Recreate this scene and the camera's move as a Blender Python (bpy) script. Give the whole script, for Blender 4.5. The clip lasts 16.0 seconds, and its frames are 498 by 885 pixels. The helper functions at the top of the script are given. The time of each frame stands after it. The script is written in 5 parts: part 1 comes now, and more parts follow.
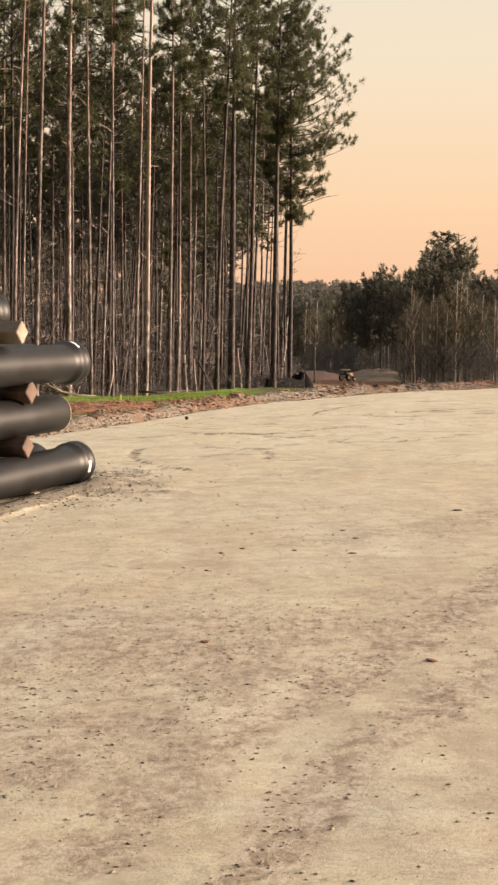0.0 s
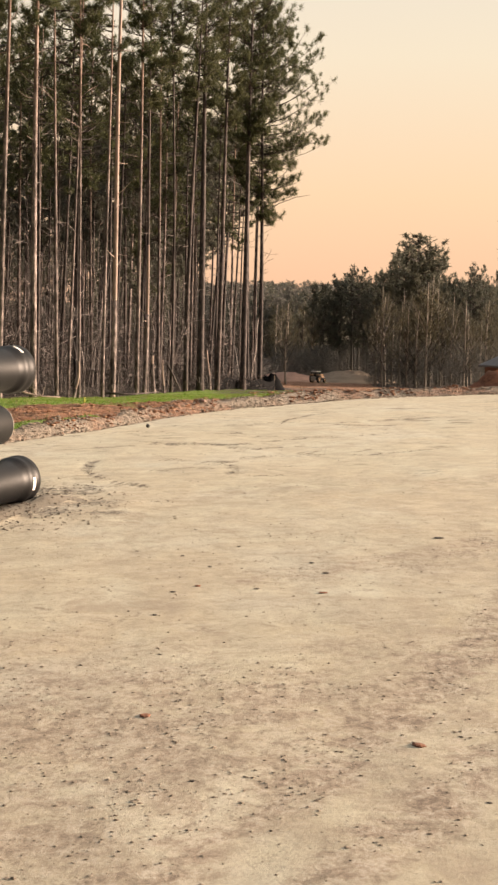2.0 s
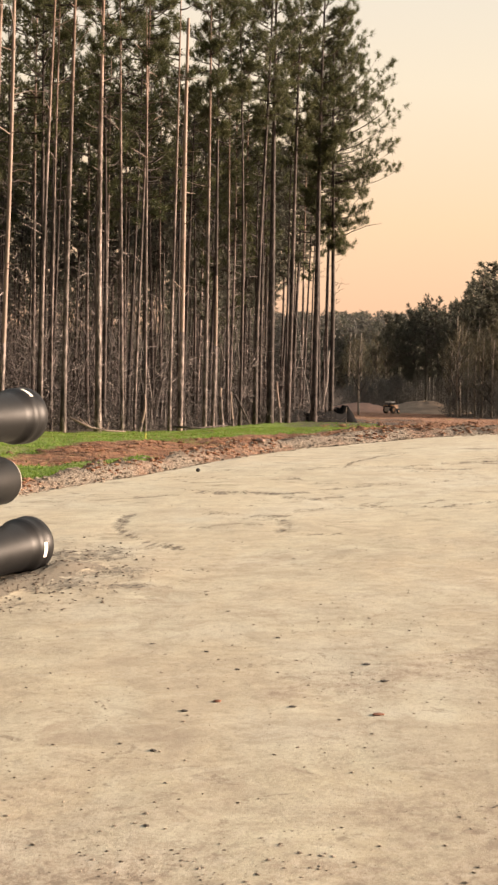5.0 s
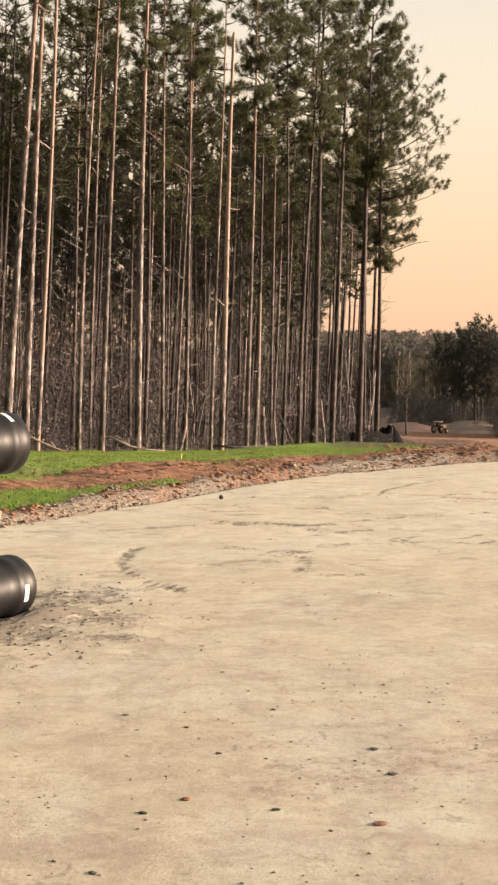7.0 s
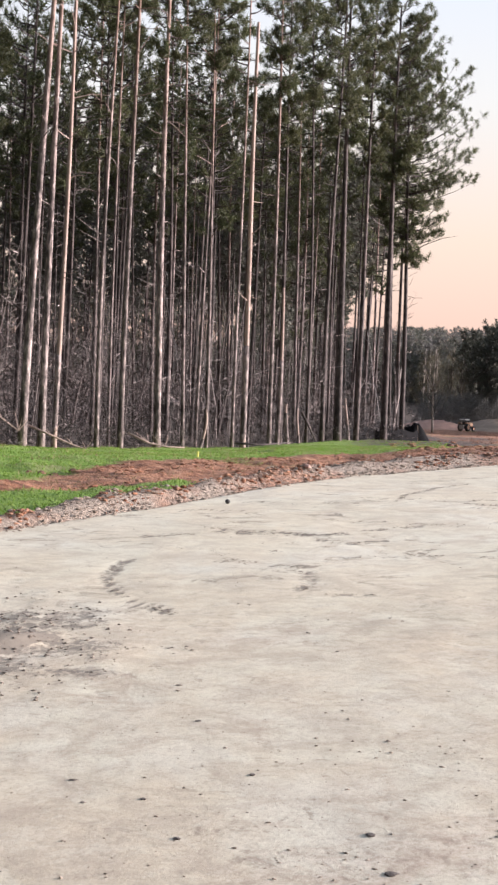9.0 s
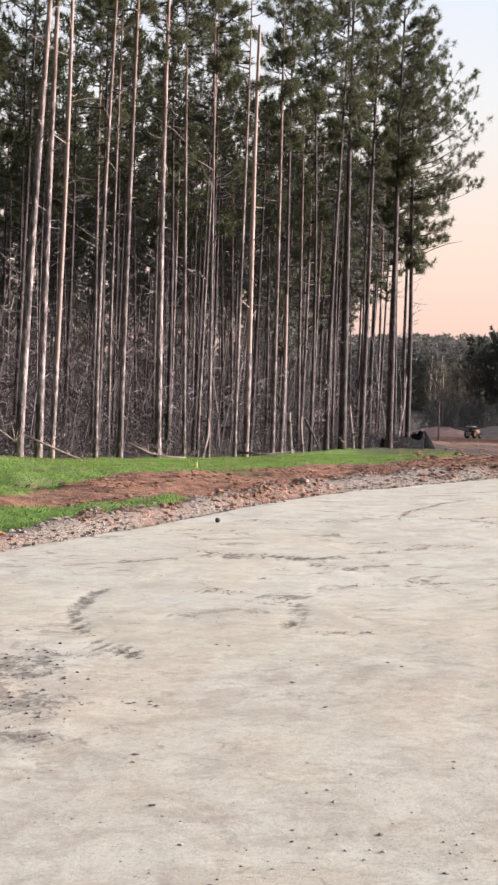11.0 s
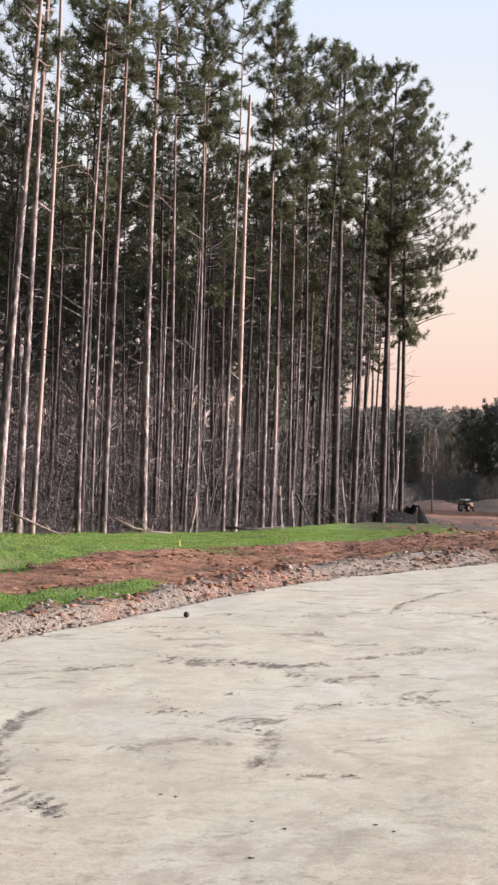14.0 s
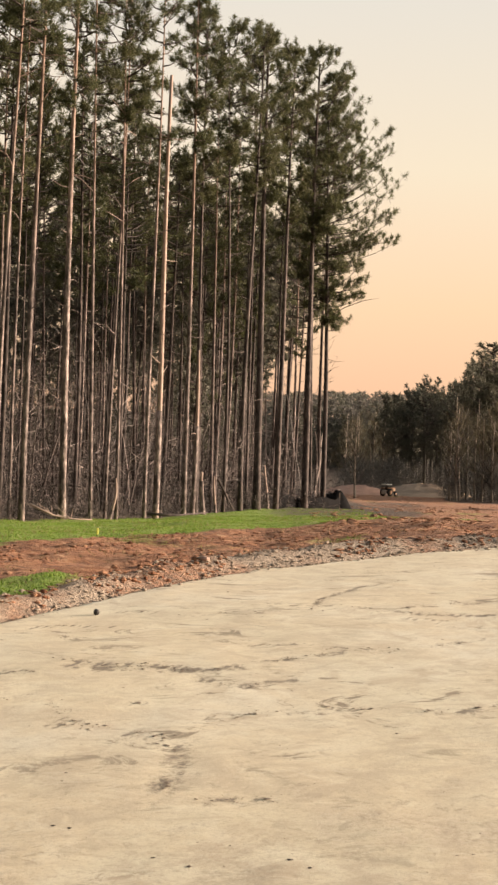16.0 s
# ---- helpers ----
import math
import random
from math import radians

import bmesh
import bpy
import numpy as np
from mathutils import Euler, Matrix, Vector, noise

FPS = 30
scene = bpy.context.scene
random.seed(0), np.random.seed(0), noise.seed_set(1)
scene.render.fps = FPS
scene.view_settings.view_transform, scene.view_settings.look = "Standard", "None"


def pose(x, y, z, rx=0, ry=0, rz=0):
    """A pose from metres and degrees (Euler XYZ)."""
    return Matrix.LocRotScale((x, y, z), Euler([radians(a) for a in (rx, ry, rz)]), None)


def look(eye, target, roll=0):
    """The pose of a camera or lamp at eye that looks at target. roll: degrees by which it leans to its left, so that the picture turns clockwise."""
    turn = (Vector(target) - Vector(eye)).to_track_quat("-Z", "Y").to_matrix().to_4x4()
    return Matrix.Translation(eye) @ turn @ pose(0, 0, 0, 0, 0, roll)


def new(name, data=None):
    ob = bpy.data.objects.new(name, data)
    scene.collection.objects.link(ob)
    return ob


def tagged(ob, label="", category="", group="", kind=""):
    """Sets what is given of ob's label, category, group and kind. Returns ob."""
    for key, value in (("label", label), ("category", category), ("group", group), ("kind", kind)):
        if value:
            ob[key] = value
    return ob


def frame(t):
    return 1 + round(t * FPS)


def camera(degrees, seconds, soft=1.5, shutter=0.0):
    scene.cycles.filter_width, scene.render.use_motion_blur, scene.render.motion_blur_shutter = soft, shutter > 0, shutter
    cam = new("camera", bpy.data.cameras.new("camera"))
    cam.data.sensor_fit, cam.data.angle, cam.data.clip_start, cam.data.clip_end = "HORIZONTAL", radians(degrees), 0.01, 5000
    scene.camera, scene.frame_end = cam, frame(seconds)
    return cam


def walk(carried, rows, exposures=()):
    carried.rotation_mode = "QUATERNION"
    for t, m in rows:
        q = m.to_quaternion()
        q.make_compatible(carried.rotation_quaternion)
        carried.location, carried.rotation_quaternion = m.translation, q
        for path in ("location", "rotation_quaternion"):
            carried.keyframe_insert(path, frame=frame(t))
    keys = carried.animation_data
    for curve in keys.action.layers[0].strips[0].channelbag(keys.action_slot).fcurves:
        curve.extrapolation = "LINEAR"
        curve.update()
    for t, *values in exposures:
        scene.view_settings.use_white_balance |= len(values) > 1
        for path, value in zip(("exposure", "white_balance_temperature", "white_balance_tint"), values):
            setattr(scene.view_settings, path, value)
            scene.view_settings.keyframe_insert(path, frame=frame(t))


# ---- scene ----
cam = camera(21.715, 16.0, soft=2.6)
ROWS = (
    (0, (-0.000, 0.000, 1.450), (-0.000, 9.976, 0.760), 0.90),
    (0.5, (0.001, 0.202, 1.455), (0.127, 10.181, 0.811), 1.01),
    (1, (0.012, 0.476, 1.463), (0.266, 10.451, 0.801), 1.10),
    (1.5, (0.063, 0.729, 1.495), (0.362, 10.701, 0.815), 1.23),
    (2, (0.071, 0.991, 1.505), (0.300, 10.965, 0.823), 1.34),
    (2.5, (0.112, 1.238, 1.506), (0.208, 11.217, 0.864), 1.44),
    (3, (0.149, 1.489, 1.544), (0.093, 11.473, 0.969), 1.30),
    (3.5, (0.151, 1.771, 1.552), (-0.026, 11.757, 1.055), 1.05),
    (6, (0.380, 3.035, 1.609), (-0.082, 13.015, 1.180), 1.30),
    (6.5, (0.421, 3.280, 1.609), (-0.151, 13.257, 1.231), 1.38),
    (7, (0.482, 3.541, 1.637), (-0.239, 13.510, 1.306), 1.46),
    (7.5, (0.507, 3.817, 1.640), (-0.329, 13.777, 1.317), 1.57),
    (8, (0.558, 4.070, 1.635), (-0.357, 14.022, 1.283), 1.70),
    (8.5, (0.579, 4.306, 1.644), (-0.340, 14.257, 1.278), 1.86),
    (11, (0.655, 5.481, 1.693), (-0.318, 15.429, 1.385), 1.57),
    (11.5, (0.670, 5.685, 1.700), (-0.353, 15.629, 1.452), 1.56),
    (12, (0.670, 5.948, 1.707), (-0.414, 15.889, 1.581), 1.58),
    (12.5, (0.698, 6.210, 1.733), (-0.461, 16.143, 1.790), 1.60),
    (13, (0.691, 6.429, 1.731), (-0.467, 16.360, 1.912), 1.70),
    (13.5, (0.673, 6.661, 1.740), (-0.421, 16.598, 1.976), 1.71),
    (14, (0.688, 6.885, 1.765), (-0.248, 16.838, 2.011), 1.75),
    (14.5, (0.691, 7.131, 1.767), (-0.010, 17.104, 1.997), 1.75),
    (15, (0.712, 7.267, 1.778), (0.191, 17.252, 1.984), 1.75),
    (15.5, (0.731, 7.405, 1.804), (0.324, 17.395, 1.985), 1.68),
    (16, (0.719, 7.438, 1.810), (0.373, 17.431, 1.956), 1.70),
)
# warm picture first, a neutral one from 8.3 s, warm again from 15 s
WARM, COOL = (7850, 10), (5800, 11)
EXPOSURES = [
    (0.0, 1.64, *WARM), (3.0, 1.72, *WARM), (8.2, 1.80, *WARM), (8.5, 1.90, *COOL), (11.0, 1.86, *COOL), (14.85, 1.79, *COOL), (15.35, 1.73, *WARM), (16.0, 1.70, *WARM),
]
walk(cam, [(t, look(e, g, r)) for t, e, g, r in ROWS], EXPOSURES)

# ---------------------------------------------------------------- light
SUN_AZ, SUN_EL = radians(76), radians(12)     # clockwise from +y, above the horizon
world = bpy.data.worlds.new("dusk_sky")
scene.world = world
world.use_nodes = True
wn, wl = world.node_tree.nodes, world.node_tree.links
sky = wn.new("ShaderNodeTexSky")
sky.sky_type, sky.sun_disc = "NISHITA", False
sky.sun_elevation, sky.sun_rotation = SUN_EL, SUN_AZ
sky.dust_density = 2.0
# the afterglow: peach at the horizon, pale higher up, all the way round
glow_at, glow_z, glow = wn.new("ShaderNodeTexCoord"), wn.new("ShaderNodeSeparateXYZ"), wn.new("ShaderNodeValToRGB")
wl.new(glow_at.outputs["Generated"], glow_z.inputs[0])
wl.new(glow_z.outputs["Z"], glow.inputs[0])
while len(glow.color_ramp.elements) < 6:
    glow.color_ramp.elements.new(0.5)
for e, (p, c) in zip(glow.color_ramp.elements, (
        (0.0, (0.86, 0.53, 0.42, 1)), (0.05, (0.90, 0.58, 0.43, 1)), (0.12, (0.92, 0.69, 0.51, 1)), (0.22, (0.86, 0.79, 0.69, 1)),
        (0.36, (0.72, 0.75, 0.79, 1)), (1.0, (0.62, 0.70, 0.86, 1)))):
    e.position, e.color = p, c
blend = wn.new("ShaderNodeMixRGB")
blend.inputs[0].default_value = 0.94
faint = wn.new("ShaderNodeMixRGB")
faint.blend_type = "MULTIPLY"
faint.inputs[0].default_value, faint.inputs[2].default_value = 1.0, (0.12, 0.12, 0.12, 1)
wl.new(sky.outputs[0], faint.inputs[1])
wl.new(faint.outputs[0], blend.inputs[1])
wl.new(glow.outputs[0], blend.inputs[2])
# brighter towards the set sun, dimmer away from it
toward, swing, lit = wn.new("ShaderNodeVectorMath"), wn.new("ShaderNodeMapRange"), wn.new("ShaderNodeMixRGB")
toward.operation = "DOT_PRODUCT"
toward.inputs[1].default_value = (0.927, 0.375, 0.15)
wl.new(glow_at.outputs["Generated"], toward.inputs[0])
swing.interpolation_type = "SMOOTHSTEP"
for s, v in zip(swing.inputs[1:5], (-0.45, 0.25, 0.07, 1.0)):
    s.default_value = v
wl.new(toward.outputs["Value"], swing.inputs[0])
lit.blend_type = "MULTIPLY"
lit.inputs[0].default_value = 1.0
wl.new(blend.outputs[0], lit.inputs[1])
wl.new(swing.outputs[0], lit.inputs[2])
wl.new(lit.outputs[0], wn["Background"].inputs[0])
wn["Background"].inputs[1].default_value = 0.333
sun_data = bpy.data.lights.new("sun", "SUN")
sun_data.energy, sun_data.angle, sun_data.color = 4.4, radians(13), (1.0, 0.82, 0.73)
sun = new("sun", sun_data)
sun.matrix_world = look((60 * math.sin(SUN_AZ), 60 * math.cos(SUN_AZ), 60 * math.tan(SUN_EL)), (0, 0, 0))


# ---------------------------------------------------------------- materials
def rgb(r, g, b):
    """Linear colour from a picture's 0..255 values."""
    return tuple(((c / 255) / 12.92 if c < 10 else ((c / 255 + 0.055) / 1.055) ** 2.4) for c in (r, g, b)) + (1,)


class Mat:
    """A small builder round one node material."""
    def __init__(self, name, rough=0.8, metal=0.0):
        self.m = bpy.data.materials.new(name)
        self.m.use_nodes = True
        self.n, self.l = self.m.node_tree.nodes, self.m.node_tree.links
        self.b = self.n["Principled BSDF"]
        self.b.inputs["Roughness"].default_value, self.b.inputs["Metallic"].default_value = rough, metal
        self.co = self.n.new("ShaderNodeTexCoord").outputs["Object"]

    def pos(self):
        return self.n.new("ShaderNodeNewGeometry").outputs["Position"]

    def scaled(self, v, s):
        k = self.n.new("ShaderNodeMapping")
        k.inputs["Scale"].default_value = s
        self.l.new(v, k.inputs["Vector"])
        return k.outputs[0]

    def noise(self, v, scale, detail=4, rough=0.55, dist=0.0):
        k = self.n.new("ShaderNodeTexNoise")
        k.inputs["Scale"].default_value, k.inputs["Detail"].default_value = scale, detail
        k.inputs["Roughness"].default_value, k.inputs["Distortion"].default_value = rough, dist
        self.l.new(v, k.inputs["Vector"])
        return k.outputs["Fac"]

    def ramp(self, v, *stops):
        k = self.n.new("ShaderNodeValToRGB")
        el = k.color_ramp.elements
        while len(el) < len(stops):
            el.new(0.5)
        for e, (p, c) in zip(el, stops):
            e.position, e.color = p, c if isinstance(c, tuple) else (c, c, c, 1)
        self.l.new(v, k.inputs[0])
        return k.outputs[0]

    def mix(self, fac, a, b, mode="MIX"):
        k = self.n.new("ShaderNodeMixRGB")
        k.blend_type = mode
        for s, v in zip(k.inputs, (fac, a, b)):
            if isinstance(v, (float, int)):
                s.default_value = v if s.type == "VALUE" else (v, v, v, 1)
            elif isinstance(v, tuple):
                s.default_value = v
            else:
                self.l.new(v, s)
        return k.outputs[0]

    def math(self, op, a, b=0.0, clamp=False):
        k = self.n.new("ShaderNodeMath")
        k.operation, k.use_clamp = op, clamp
        for s, v in zip(k.inputs, (a, b)):
            if isinstance(v, (float, int)):
                s.default_value = v
            else:
                self.l.new(v, s)
        return k.outputs[0]

    def attr(self, name):
        k = self.n.new("ShaderNodeAttribute")
        k.attribute_name = name
        return k.outputs["Fac"]

    def rand(self):
        return self.n.new("ShaderNodeObjectInfo").outputs["Random"]

    def island(self):
        return self.n.new("ShaderNodeNewGeometry").outputs["Random Per Island"]

    def done(self, colour, bump=None, strength=0.3, dist=0.02, rough=None):
        if isinstance(colour, tuple):
            self.b.inputs["Base Color"].default_value = colour
        else:
            self.l.new(colour, self.b.inputs["Base Color"])
        if bump is not None:
            k = self.n.new("ShaderNodeBump")
            k.inputs["Strength"].default_value, k.inputs["Distance"].default_value = strength, dist
            self.l.new(bump, k.inputs["Height"])
            self.l.new(k.outputs[0], self.b.inputs["Normal"])
        if rough is not None:
            self.l.new(rough, self.b.inputs["Roughness"])
        return self.m


def mat_road():
    k = Mat("gravel_dust", 0.95)
    p = k.pos()
    flat = k.scaled(p, (1.05, 0.85, 1))
    big = k.noise(p, 0.33, 5, 0.6, 0.4)
    tone = k.noise(flat, 0.8, 5, 0.62, 0.8)
    # cream dust with yellower, greyer and faintly green drifts
    c = k.ramp(big, (0.38, (0.52, 0.47, 0.335, 1)), (0.5, (0.57, 0.54, 0.41, 1)), (0.62, (0.58, 0.57, 0.475, 1)))
    c = k.mix(k.ramp(tone, (0.42, 0.75), (0.58, 0.0)), c, (0.54, 0.465, 0.325, 1))
    cloud = k.noise(k.scaled(p, (1.0, 0.6, 1)), 1.7, 6, 0.66, 0.9)
    c = k.mix(k.ramp(cloud, (0.36, 0.55), (0.52, 0.0)), c, (0.44, 0.385, 0.29, 1))
    c = k.mix(k.ramp(cloud, (0.54, 0.0), (0.70, 0.55)), c, (0.62, 0.60, 0.49, 1))
    # soft brown smears and streaks of scraped dirt
    smear = k.noise(k.scaled(p, (1.0, 0.8, 1)), 2.4, 8, 0.72, 0.6)
    c = k.mix(k.ramp(smear, (0.37, 0.8), (0.47, 0.0)), c, (0.40, 0.34, 0.25, 1))
    scuff = k.noise(k.scaled(p, (0.9, 1.0, 1)), 7.0, 8, 0.76, 0.5)
    where = k.ramp(k.noise(p, 0.9, 3, 0.5), (0.40, 0.1), (0.58, 0.9))
    c = k.mix(k.math("MULTIPLY", where, k.ramp(scuff, (0.38, 0.85), (0.43, 0.0))), c, (0.24, 0.20, 0.145, 1))
    mottle = k.noise(k.scaled(p, (0.75, 1.0, 1)), 5.0, 9, 0.74, 0.8)
    c = k.mix(k.ramp(mottle, (0.41, 0.6), (0.50, 0.0)), c, (0.41, 0.355, 0.265, 1))
    c = k.mix(k.ramp(mottle, (0.52, 0.0), (0.60, 0.4)), c, (0.64, 0.61, 0.48, 1))
    # brown grit where wheels have dug through the dust, in grains of many sizes
    grit = k.noise(flat, 16, 12, 0.82, 0.35)
    fine = k.noise(p, 60, 8, 0.75)
    patch = k.noise(k.scaled(p, (0.8, 1.0, 1)), 2.6, 9, 0.74, 0.6)
    lane = k.attr("coarse")
    dug = k.math("MULTIPLY", lane, k.ramp(patch, (0.44, 1.0), (0.60, 0.12)))
    c = k.mix(k.math("MULTIPLY", dug, 0.95), c, (0.37, 0.295, 0.222, 1))
    c = k.mix(k.math("MULTIPLY", dug, k.ramp(grit, (0.43, 0.9), (0.51, 0.0))), c, (0.185, 0.143, 0.107, 1))
    c = k.mix(k.math("MULTIPLY", lane, k.ramp(grit, (0.52, 0.0), (0.59, 0.6))), c, (0.62, 0.565, 0.47, 1))
    c = k.mix(k.ramp(fine, (0.38, 0.45), (0.48, 0.0)), c, (0.30, 0.255, 0.195, 1))
    # a slightly paler dust tone over the far half
    c = k.mix(k.math("MULTIPLY", k.attr("graded"), 0.2), c, (0.66, 0.63, 0.475, 1))
    # tyre marks and damp soil, broken up
    broken = k.math("MULTIPLY", k.math("SUBTRACT", k.noise(flat, 9, 9, 0.8, 0.5), 0.5), 4.0)
    worn = k.math("MULTIPLY", k.math("SUBTRACT", k.math("ADD", k.attr("dirt"), broken), 0.42), 2.2, True)
    worn = k.math("MULTIPLY", worn, k.math("MULTIPLY", k.attr("dirt"), 2.5, True))
    c = k.mix(k.math("MULTIPLY", worn, 0.9), c, (0.165, 0.142, 0.11, 1))
    # long shallow scrapes left by the grader over the far half
    scrape = k.noise(k.scaled(p, (0.75, 1.15, 1)), 2.1, 10, 0.73, 1.3)
    worked = k.ramp(k.noise(p, 0.55, 4, 0.6, 0.5), (0.42, 0.15), (0.56, 1.0))
    scrape = k.math("MULTIPLY", k.math("MULTIPLY", k.attr("graded"), worked), k.ramp(scrape, (0.395, 0.95), (0.44, 0.0)))
    c = k.mix(scrape, c, (0.22, 0.19, 0.14, 1))
    return k.done(c, k.mix(0.5, scuff, k.mix(0.4, grit, fine)), 0.4, 0.014)


def mat_ground():
    k = Mat("clay_and_grass", 0.95)
    p = k.pos()
    n1, n2, n3 = k.noise(p, 0.7, 6, 0.6), k.noise(k.scaled(p, (0.7, 1.2, 1)), 5, 9, 0.72), k.noise(p, 30, 4, 0.7)
    clay = k.ramp(n2, (0.40, (0.10, 0.040, 0.020, 1)), (0.48, (0.235, 0.098, 0.048, 1)), (0.57, (0.34, 0.165, 0.088, 1)), (0.66, (0.46, 0.29, 0.18, 1)))
    clay = k.mix(k.ramp(n1, (0.45, 0.0), (0.7, 0.4)), clay, (0.22, 0.14, 0.078, 1))
    grass = k.ramp(n2, (0.3, (0.07, 0.13, 0.013, 1)), (0.5, (0.14, 0.245, 0.024, 1)), (0.75, (0.23, 0.30, 0.065, 1)))
    grass = k.mix(k.ramp(n1, (0.5, 0.0), (0.68, 0.55)), grass, (0.23, 0.20, 0.10, 1))
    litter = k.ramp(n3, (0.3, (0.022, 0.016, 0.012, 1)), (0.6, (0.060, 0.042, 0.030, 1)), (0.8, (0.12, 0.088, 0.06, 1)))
    gravel = k.ramp(n3, (0.3, (0.18, 0.145, 0.11, 1)), (0.6, (0.36, 0.30, 0.235, 1)), (0.8, (0.48, 0.42, 0.34, 1)))
    gravel = k.mix(k.ramp(n1, (0.36, 0.7), (0.5, 0.0)), gravel, clay)
    jit = k.math("MULTIPLY", k.math("SUBTRACT", n2, 0.5), 1.3)

    def zone(name):
        return k.math("MULTIPLY", k.math("SUBTRACT", k.math("ADD", k.attr(name), jit), 0.35), 3.5, True)
    c = k.mix(zone("grass"), clay, grass)
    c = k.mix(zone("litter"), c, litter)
    c = k.mix(zone("gravel"), c, gravel)
    return k.done(c, k.mix(0.35, n2, n3), 1.0, 0.14)


def mat_bark(name, dark, light, upper=None):
    """Plated bark; on living pines it turns smoother and more orange high up."""
    k = Mat(name, 0.9)
    v = k.scaled(k.co, (1, 1, 0.22))
    a, b = k.noise(v, 14, 6, 0.7, 0.3), k.noise(k.scaled(k.co, (1, 1, 0.35)), 2.6, 5, 0.65)
    c = k.ramp(a, (0.34, dark), (0.52, tuple(0.72 * x + 0.28 * y for x, y in zip(dark, light))), (0.66, light))
    c = k.mix(k.ramp(b, (0.52, 0.0), (0.66, 0.55)), c, light)
    c = k.mix(k.ramp(b, (0.36, 0.75), (0.48, 0.0)), c, dark)
    c = k.mix(k.math("MULTIPLY", k.rand(), 0.45), c, dark)
    if upper:
        z = k.n.new("ShaderNodeSeparateXYZ")
        k.l.new(k.co, z.inputs[0])
        high = k.math("MULTIPLY", k.math("SUBTRACT", k.math("ADD", z.outputs["Z"], k.math("MULTIPLY", b, 6.0)), 12.0), 0.12, True)
        c = k.mix(k.math("MULTIPLY", high, 0.6), c, upper)
    return k.done(c, a, 0.7, 0.02)


def mat_needles(name, c0, c1, c2, thin=0.4, middle=0.55):
    k = Mat(name, 0.6)
    c = k.ramp(k.island(), (0.0, c0), (middle, c1), (1.0, c2))
    c = k.mix(k.math("MULTIPLY", k.rand(), 0.35 if thin else 0.0), c, (0.075, 0.068, 0.03, 1))
    m = k.done(c)
    k.b.inputs["Specular IOR Level"].default_value = 0.25
    t, s = k.n.new("ShaderNodeBsdfTranslucent"), k.n.new("ShaderNodeMixShader")
    s.inputs[0].default_value = thin
    k.l.new(c, t.inputs[0])
    k.l.new(k.b.outputs[0], s.inputs[1])
    k.l.new(t.outputs[0], s.inputs[2])
    k.l.new(s.outputs[0], k.n["Material Output"].inputs[0])
    return m


def mat_plain(name, colour, rough=0.7, metal=0.0, scale=8.0, amount=0.35, bump=0.15):
    k = Mat(name, rough, metal)
    n = k.noise(k.co, scale, 6, 0.65)
    n2 = k.noise(k.co, scale * 6, 4, 0.6)
    lo = tuple(x * (1 - amount) for x in colour[:3]) + (1,)
    hi = tuple(min(1, x * (1 + amount)) for x in colour[:3]) + (1,)
    c = k.ramp(k.mix(0.4, n, n2), (0.35, lo), (0.65, hi))
    return k.done(c, n2, bump, 0.01)


def mat_pipe():
    k = Mat("asphalt_coated_iron", 0.5)
    n, n2 = k.noise(k.co, 3, 6, 0.6), k.noise(k.co, 40, 4, 0.6)
    dust = k.ramp(n, (0.42, 0.0), (0.72, 0.07))
    c = k.mix(dust, (0.0065, 0.0065, 0.007, 1), (0.09, 0.082, 0.072, 1))
    k.b.inputs["Specular IOR Level"].default_value = 0.22
    return k.done(c, n2, 0.12, 0.004, k.ramp(n, (0.3, 0.38), (0.75, 0.52)))


M_ROAD, M_GROUND, M_PIPE = mat_road(), mat_ground(), mat_pipe()
M_BARK = mat_bark("pine_bark", (0.020, 0.0155, 0.0135, 1), (0.54, 0.44, 0.41, 1), (0.30, 0.195, 0.14, 1))
# darker copy of the pine bark; on inner pines it paints shade
M_DARKSHADEBARK = mat_bark("dark_shaded_pine_bark", (0.013, 0.010, 0.009, 1), (0.20, 0.16, 0.147, 1))
M_PALE = mat_bark("bare_weathered_wood", (0.26, 0.195, 0.165, 1), (0.50, 0.395, 0.335, 1))
M_TWIG = mat_needles("grey_twig", (0.016, 0.013, 0.012, 1), (0.046, 0.038, 0.035, 1), (0.36, 0.305, 0.285, 1), 0.0, 0.76)
M_SAPLING = mat_needles("pale_sapling_bark", (0.045, 0.037, 0.034, 1), (0.12, 0.10, 0.093, 1), (0.42, 0.36, 0.34, 1), 0.0, 0.65)
M_NEEDLE = mat_needles("pine_needles", (0.037, 0.046, 0.025, 1), (0.070, 0.084, 0.042, 1), (0.145, 0.156, 0.072, 1))
# pine needles paled and greyed: distance haze mixed into the colour
M_HAZENEEDLE = mat_needles("haze_paled_needles", (0.085, 0.092, 0.076, 1), (0.128, 0.135, 0.110, 1), (0.17, 0.172, 0.138, 1))
M_BUDS = mat_needles("budding_twigs", (0.065, 0.06, 0.044, 1), (0.115, 0.104, 0.072, 1), (0.19, 0.17, 0.115, 1))
# brush and far trunks, greyed and lightened to carry haze in base colour
M_HAZEBRUSH = mat_needles("haze_greyed_brush", (0.09, 0.088, 0.084, 1), (0.14, 0.137, 0.127, 1), (0.195, 0.19, 0.17, 1))
M_FARPALE = mat_plain("pale_grey_bark", (0.27, 0.235, 0.20, 1), 0.9, 0, 2, 0.3)
M_PINKCLAY = mat_plain("dry_pink_clay", (0.37, 0.215, 0.155, 1), 0.95, 0, 0.8, 0.25, 0.3)
